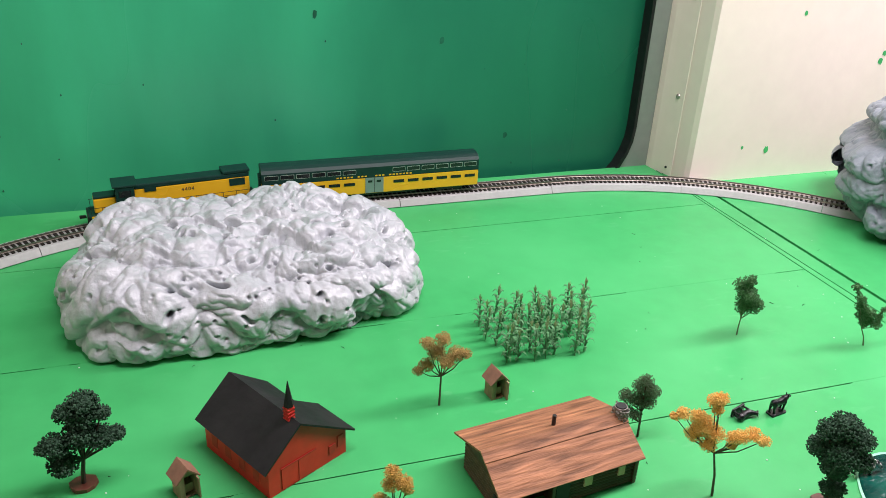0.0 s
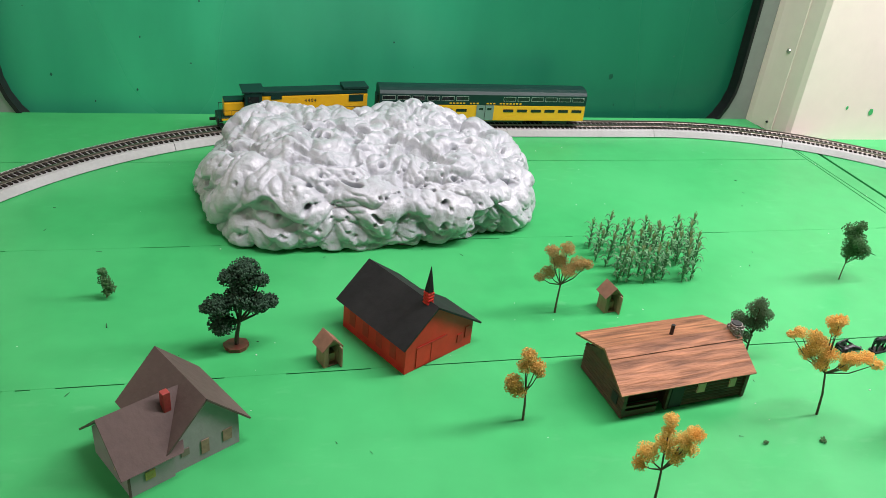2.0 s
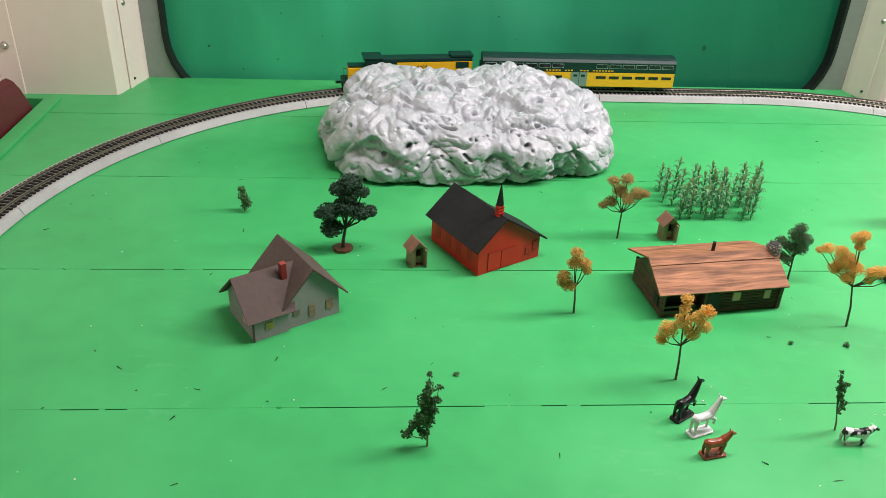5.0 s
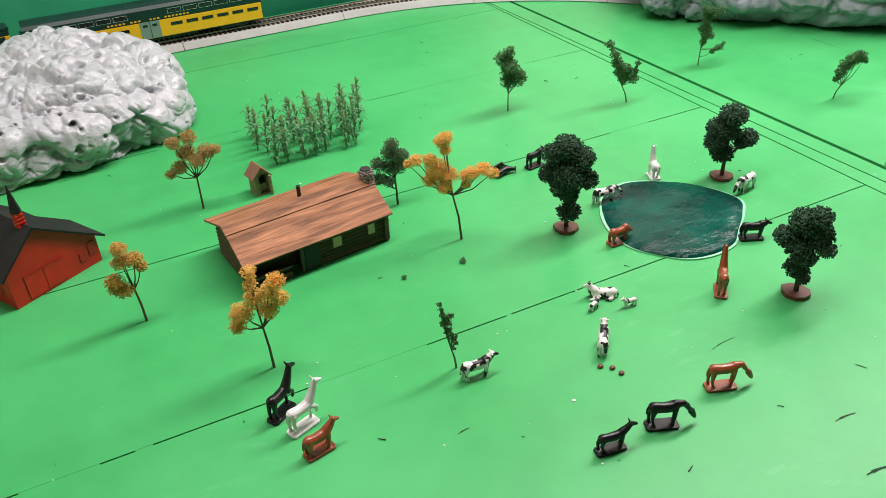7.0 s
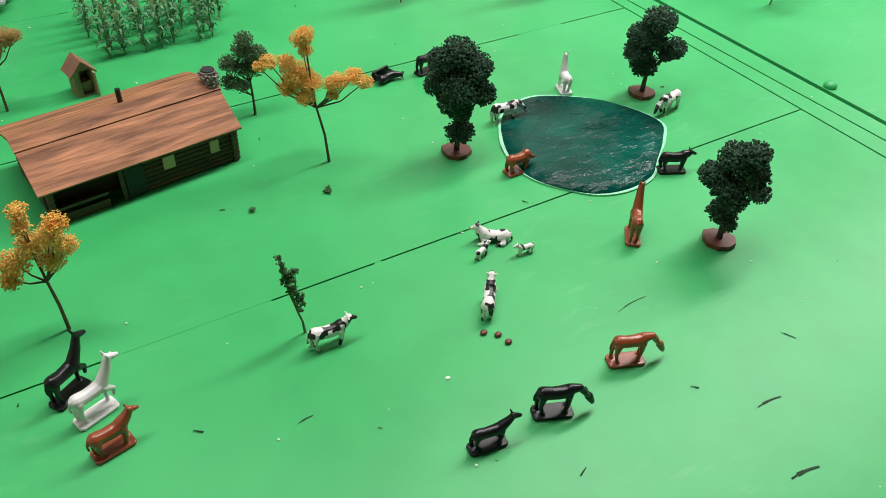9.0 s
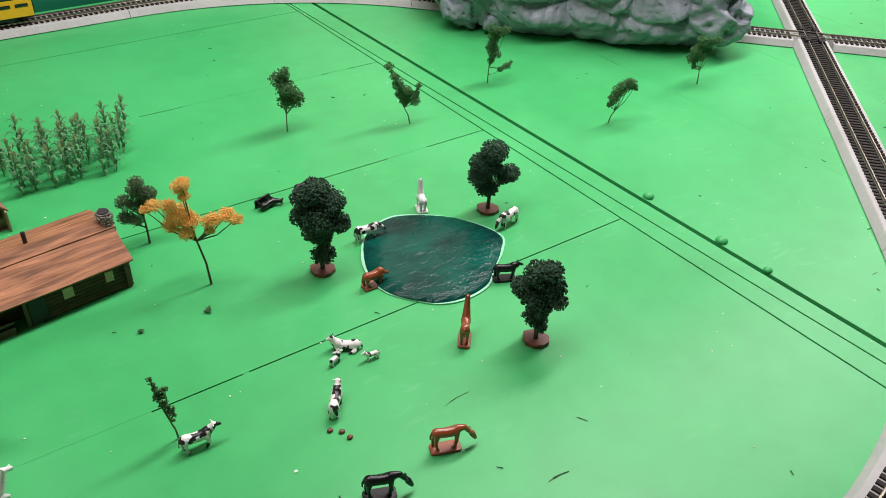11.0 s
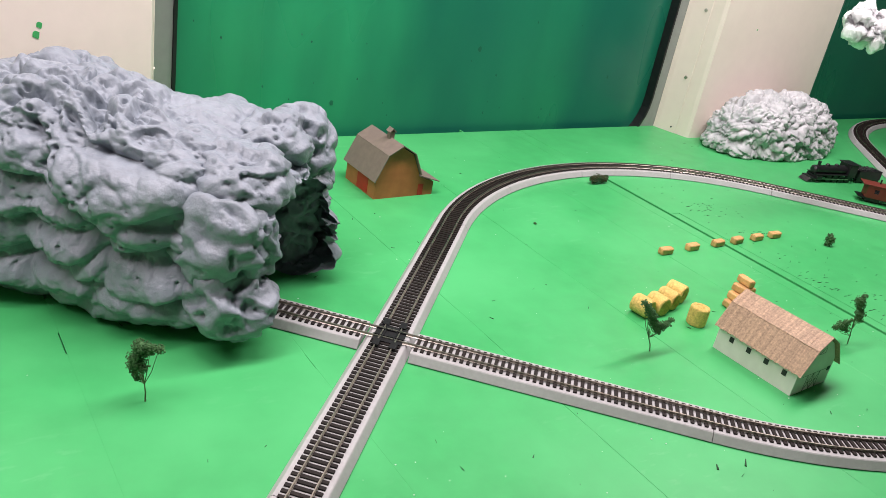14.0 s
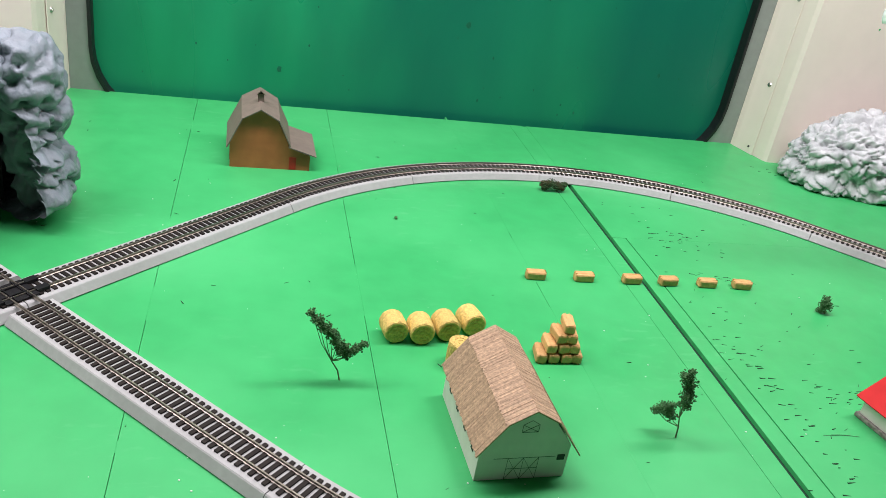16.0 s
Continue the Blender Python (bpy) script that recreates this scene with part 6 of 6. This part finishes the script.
def steam():
    c = thing("steam_locomotive", 2.735, 0.795, 0, 167.7, "small black model steam locomotive standing on the table", "model train", "freight train")
    bm = rod(bmesh.new(), (-0.03, 0, 0.0245), (0.055, 0, 0.0245), 0.0095, 0.009, 18)
    rod(bm, (0.055, 0, 0.0245), (0.058, 0, 0.0245), 0.009, 0.005, 18)
    part("boiler", bm, BLACKP, c)
    part("cab", boxes((-0.052, -0.03, -0.015, 0.015, 0.013, 0.039), bevel=0.0008), BLACKP, c)
    part("cab_roof", boxes((-0.056, -0.027, -0.0165, 0.0165, 0.0392, 0.0412), bevel=0.0008), BLACKP, c)
    part("smokestack", rod(bmesh.new(), (0.045, 0, 0.032), (0.045, 0, 0.042), 0.0028, 0.0036, 12), BLACKP, c)
    for x in (0.02, -0.005):
        bm = bmesh.new()
        ball(bm, (x, 0, 0.0335), 0.005, 0.0045, 0.0045, 2)
        part("dome", bm, BLACKP, c)
    part("running_board", boxes((-0.03, 0.055, -0.0145, 0.0145, 0.0165, 0.0178), (0.055, 0.066, -0.014, 0.014, 0.008, 0.0105)), BLACKP, c)
    part("cylinder", boxes((0.038, 0.054, -0.0155, 0.0155, 0.0062, 0.0155), bevel=0.002), BLACKP, c)
    for x in (-0.038, -0.02, -0.002, 0.016):
        for s in (-1, 1):
            part("wheel", rod(bmesh.new(), (x, s * 0.0078, 0.0082), (x, s * 0.0104, 0.0082), 0.0082, None, 18), BLACKP, c)
    for s in (-1, 1):
        part("side_rod", boxes((-0.038, 0.045, s * 0.0118 - 0.0006, s * 0.0118 + 0.0006, 0.0072, 0.0088)), STEEL, c, "steel side rod")
    part("cowcatcher", prism(bmesh.new(), [(0.066, 0.009), (0.075, 0.002), (0.064, 0.002)], "y", -0.012, 0.012), BLACKP, c)
    t = thing("coal_tender", 2.831, 0.775, 0, 166, "black model coal tender behind the locomotive", "model train", "freight train")
    part("tank", boxes((-0.03, 0.034, -0.0145, 0.0145, 0.0095, 0.028), bevel=0.001), BLACKP, t)
    bm = bmesh.new()
    rg = random.Random(7)
    for k in range(60):
        ball(bm, (rg.uniform(-0.014, 0.03), rg.uniform(-0.011, 0.011), 0.0285), rg.uniform(0.002, 0.0035), sub=1)
    part("coal_load", bm, SOOT, t)
    for x in (-0.018, 0.022):
        truck(t, x, 2, 0.016)


def caboose():
    c = thing("caboose", 2.737, 0.667, 0, -47, "dark red model caboose standing on the table beside the track", "model train", "freight train")
    part("body", boxes((-0.05, 0.05, -0.0155, 0.0155, 0.0105, 0.035), bevel=0.0006), CABOOSE, c)
    part("roof", boxes((-0.06, 0.06, -0.017, 0.017, 0.0352, 0.0372), bevel=0.0008), CABOOSE, c)
    cu = part("cupola", boxes((-0.006, 0.02, -0.0125, 0.0125, 0.0374, 0.047), bevel=0.0006), CABOOSE, c)
    part("cupola_roof", boxes((-0.009, 0.023, -0.0145, 0.0145, 0.0472, 0.0488), bevel=0.0006), CABOOSE, cu)
    part("platform", boxes((-0.062, 0.062, -0.0145, 0.0145, 0.0085, 0.0103)), BLACKP, c)
    for s in (-1, 1):
        for x in (-0.032, 0.0, 0.032):
            y = s * 0.0155
            part("window", boxes((x - 0.004, x + 0.004, min(y, y + s * 0.0004), max(y, y + s * 0.0004), 0.021, 0.029)), GLASSD, c)
    part("chimney", rod(bmesh.new(), (-0.025, 0.005, 0.037), (-0.025, 0.005, 0.046), 0.0016, None, 8), BLACKP, c)
    for x in (-0.034, 0.034):
        truck(c, x, 2, 0.018)


def route_at(x, y):
    """The length along the route at its point nearest to (x, y)."""
    return min((k * 0.002 for k in range(int(LENGTH / 0.002))), key=lambda d: (on_route(d)[0] - Vector((x, y))).length)


coach(route_at(0.497, 1.095))
diesel(route_at(0.237, 1.09))
steam()
caboose()

# ---- small houses at the far end ----
c = thing("red_roofed_house", 2.304, 0.34, 0, 12, "white model house with a bright red roof on a stone base", "model building")
part("wall", prism(bmesh.new(), [(0, 0.004), (0.07, 0.004), (0.07, 0.024), (0.035, 0.044), (0, 0.024)], "y", 0, 0.05), WHITE_CARD, c)
part("stone_base", boxes((-0.003, 0.073, -0.003, 0.053, 0, 0.0045), bevel=0.001), SILVER, c, "speckled stone base")
for s in (-1, 1):
    e = 0.035 + s * 0.042
    part("roof_slope", slab(bmesh.new(), (0.035, -0.006, 0.046), (e, -0.006, 0.022), (e, 0.056, 0.022), (0.035, 0.056, 0.046), 0.0014), REDROOF, c, "bright red roof")
part("window", boxes((-0.0006, 0.0005, 0.012, 0.02, 0.01, 0.019)), GREYP, c)
c = thing("pink_house", 3.1, 0.69, 0, 10, "pale pink model house with a dark roof", "model building")
part("wall", prism(bmesh.new(), [(0, 0), (0.08, 0), (0.08, 0.035), (0.04, 0.06), (0, 0.035)], "y", 0, 0.07), mat("pink_card", (0.65, 0.33, 0.3), 0.6, spread=0.05), c)
for s in (-1, 1):
    e = 0.04 + s * 0.047
    part("roof_slope", slab(bmesh.new(), (0.04, -0.006, 0.0615), (e, -0.006, 0.032), (e, 0.076, 0.032), (0.04, 0.076, 0.0615), 0.0014), BLACK_ROOF, c)

# ---- hanging cotton clouds ----
for cx, cy, cz, cr in ((2.455, 0.69, 0.335, 0.042), (2.68, 0.72, 0.335, 0.036)):
    c = thing("cotton_cloud", cx, cy, cz, 0, "white cotton wool cloud hanging on a thread", "cloud", "cotton clouds")
    bm = bmesh.new()
    rg = random.Random(int(cx * 100))
    for k in range(34):
        d = Vector((rg.gauss(0, 1), rg.gauss(0, 0.7), rg.gauss(0, 0.6)))
        ball(bm, d.normalized() * cr * rg.uniform(0.2, 0.85), cr * rg.uniform(0.22, 0.45), sub=4)
    for v in bm.verts:
        v.co += 0.007 * Vector(noise.noise_vector(v.co * 60 + Vector((cx, 0, 0)))) + 0.003 * Vector(noise.noise_vector(v.co * 170)) + 0.0015 * Vector(noise.noise_vector(v.co * 420))
    part("tuft", bm, COTTON, c, smooth=True)
    part("thread", rod(bmesh.new(), (0, 0, cr * 0.5), (0, 0, 1.2 - cz), 0.0003, None, 4), COTTON, c, "thin white thread")

# ---- marks, crumbs and flecks ----
bm = bmesh.new()
for x, z, r in ((1.115, 0.046, 0.006), (1.29, 0.178, 0.006), (1.294, 0.19, 0.005), (2.72, 0.245, 0.002), (1.13, 0.253, 0.004), (1.07, 0.052, 0.003)):
    prism(bm, [(x + r * math.cos(a) * (0.6 + 0.5 * abs(noise.noise(Vector((a * 2, x * 9, 0))))), z + r * 1.2 * math.sin(a) * (0.7 + 0.5 * noise.noise(Vector((a * 3, x * 7, 4))))) for a in [k * math.pi / 6 for k in range(12)]], "y", PILLAR - 0.0006, PILLAR + 0.0004)
setting("paint_marks", bm, TABLE, "green paint smears on the cream wall panels", "paint marks")["kind"] = "stuff"
rg = random.Random(21)
bm, chips = bmesh.new(), bmesh.new()
for k in range(270):
    if k < 170:
        x, y = rg.uniform(-0.2, 2.5), rg.uniform(0.1, 1.05)
    elif k < 230:
        x, y = 2.2 + abs(rg.gauss(0, 0.09)), rg.uniform(0.25, 0.85)
    else:
        x, y = rg.uniform(1.05, 2.0), rg.uniform(0.0, 0.35)
    a, n, w = rg.uniform(0, 6.28) if k < 170 else rg.gauss(0.2, 0.5), rg.uniform(0.001, 0.006), rg.uniform(0.0003, 0.0009)
    p = Vector((x, y, 0.0004))
    u = Vector((math.cos(a), math.sin(a), 0)) * n
    rod(bm, p - u * 0.5, p + u * 0.5 + Vector((0, 0, rg.uniform(0, 0.0004))), w * 0.6, w * 0.3, 5)
y = 0.5
while y > 0.2:
    y -= rg.uniform(0.004, 0.009)
    for k in range(rg.randint(0, 2)):
        x, m = 2.226 + rg.gauss(0, 0.011), rg.uniform(0.003, 0.008)
        rod(bm, (x - m / 2, y, 0.0001), (x + m / 2, y + rg.gauss(0, 0.001), 0.0001), 0.0007, 0.0002, 5)
# scraped strokes: from, to, half width
for ax, ay, bx, by, w in ((0.728, 0.184, 0.744, 0.183, 0.0013), (0.71, 0.147, 0.727, 0.145, 0.0019), (0.779, 0.214, 0.783, 0.207, 0.001), (0.71, 0.27, 0.732, 0.272, 0.0005), (0.525, 0.287, 0.533, 0.288, 0.0009),
                          (1.645, 0.153, 1.665, 0.147, 0.0016), (1.675, 0.14, 1.703, 0.131, 0.0019), (1.492, 0.205, 1.503, 0.197, 0.0012), (1.57, 0.262, 1.576, 0.259, 0.0012), (2.237, 0.362, 2.274, 0.36, 0.001)):
    for k in range(4):
        a, b = Vector((ax, ay, 0)).lerp(Vector((bx, by, 0)), k / 4), Vector((ax, ay, 0)).lerp(Vector((bx, by, 0)), (k + 1) / 4)
        bow = 0.05 * (Vector((bx, by, 0)) - Vector((ax, ay, 0))).length
        a.y, b.y = a.y + bow * math.sin(math.pi * k / 4), b.y + bow * math.sin(math.pi * (k + 1) / 4)
        wide = w * (0.2 + 0.4 * math.sin(math.pi * (k + 0.5) / 4)) * (1.0 if k % 2 else 0.7)
        side = (b - a).cross(Vector((0, 0, 1))).normalized()
        bm.faces.new([bm.verts.new(p) for p in (a - side * wide + Vector((0, 0, 0.0003)), b - side * wide * 0.8 + Vector((0, 0, 0.0003)), b + side * wide * 0.8 + Vector((0, 0, 0.0003)), a + side * wide + Vector((0, 0, 0.0003)))])
ball(chips, (0.602, 0.276, 0.0003), 0.0016, 0.0013, 0.0006, 1)
for x, y in [(1.504, 0.203), (1.349, 0.158), (1.323, 0.158), (1.423, 0.122), (1.492, 0.112), (1.639, 0.16), (1.75, 0.262), (1.717, 0.269), (1.452, 0.147), (1.459, 0.191), (1.622, 0.17), (1.397, 0.114)]:
    m, a = rg.uniform(0.005, 0.012), rg.gauss(0.6, 0.5)
    u = Vector((math.cos(a), math.sin(a), 0)) * m / 2
    rod(bm, Vector((x, y, 0.0002)) - u, Vector((x, y, 0.0002)) + u, 0.0012, 0.0005, 5)
for cx, cy, n in ((2.27, 0.74, 26), (2.29, 0.64, 16), (2.3, 0.42, 30), (2.225, 0.5, 14), (1.62, 0.2, 12), (1.74, 0.12, 10), (1.52, 0.27, 8), (2.6, 1.02, 16)):
    for k in range(n):
        x, y, m = cx + rg.gauss(0, 0.02), cy + rg.gauss(0, 0.014), rg.uniform(0.002, 0.008)
        rod(bm, (x - m / 2, y, 0.0001), (x + m / 2, y + rg.gauss(0, 0.0012), 0.0001), rg.uniform(0.0003, 0.0006), 0.0002, 5)
for k in range(420):
    x, y = (rg.uniform(-0.2, 2.5), rg.uniform(0.1, 1.05)) if k < 300 else (rg.uniform(1.05, 2.0), rg.uniform(0.0, 0.4))
    r = rg.uniform(0.0003, 0.001)
    ball(chips, (x, y, r * 0.4), r, r, r * 0.5, 1)
tagged(link_mesh("foam_crumbs", bm, CRUMB), "dark green foam crumbs scattered on the table", "crumbs", kind="stuff")
tagged(link_mesh("paint_flecks", chips, CHIP), "pale dust and paint flecks on the table", "flecks", kind="stuff")
for px, py, r in ((1.0305, 0.384, 0.0055), (1.0315, 0.297, 0.0055), (1.0305, 0.247, 0.004)):
    bm = bmesh.new()
    ball(bm, (0, 0, 0), r, r, r * 0.7, 3)
    ob = link_mesh("paint_lump", bm, TABLE, smooth=True)
    ob.location = (px, py, 0.001)
    tagged(ob, "small green painted lump on the table joint", "lump", "paint lumps")
for px, py, sc in ((0.615, 0.447, 0.7), (0.565, 0.45, 0.4), (0.262, 0.409, 0.5), (1.9, 0.76, 0.4)):
    bm = bmesh.new()
    clump(bm, (0, 0, 0.0015), 0.004 * sc, 26, 0.0011, rg, 0.3)
    ob = link_mesh("foam_tuft", bm, GREENLEAF)
    ob.location = (px, py, 0.0004)
    tagged(ob, "loose tuft of green foam on the table", "foam tuft", "foam tufts")
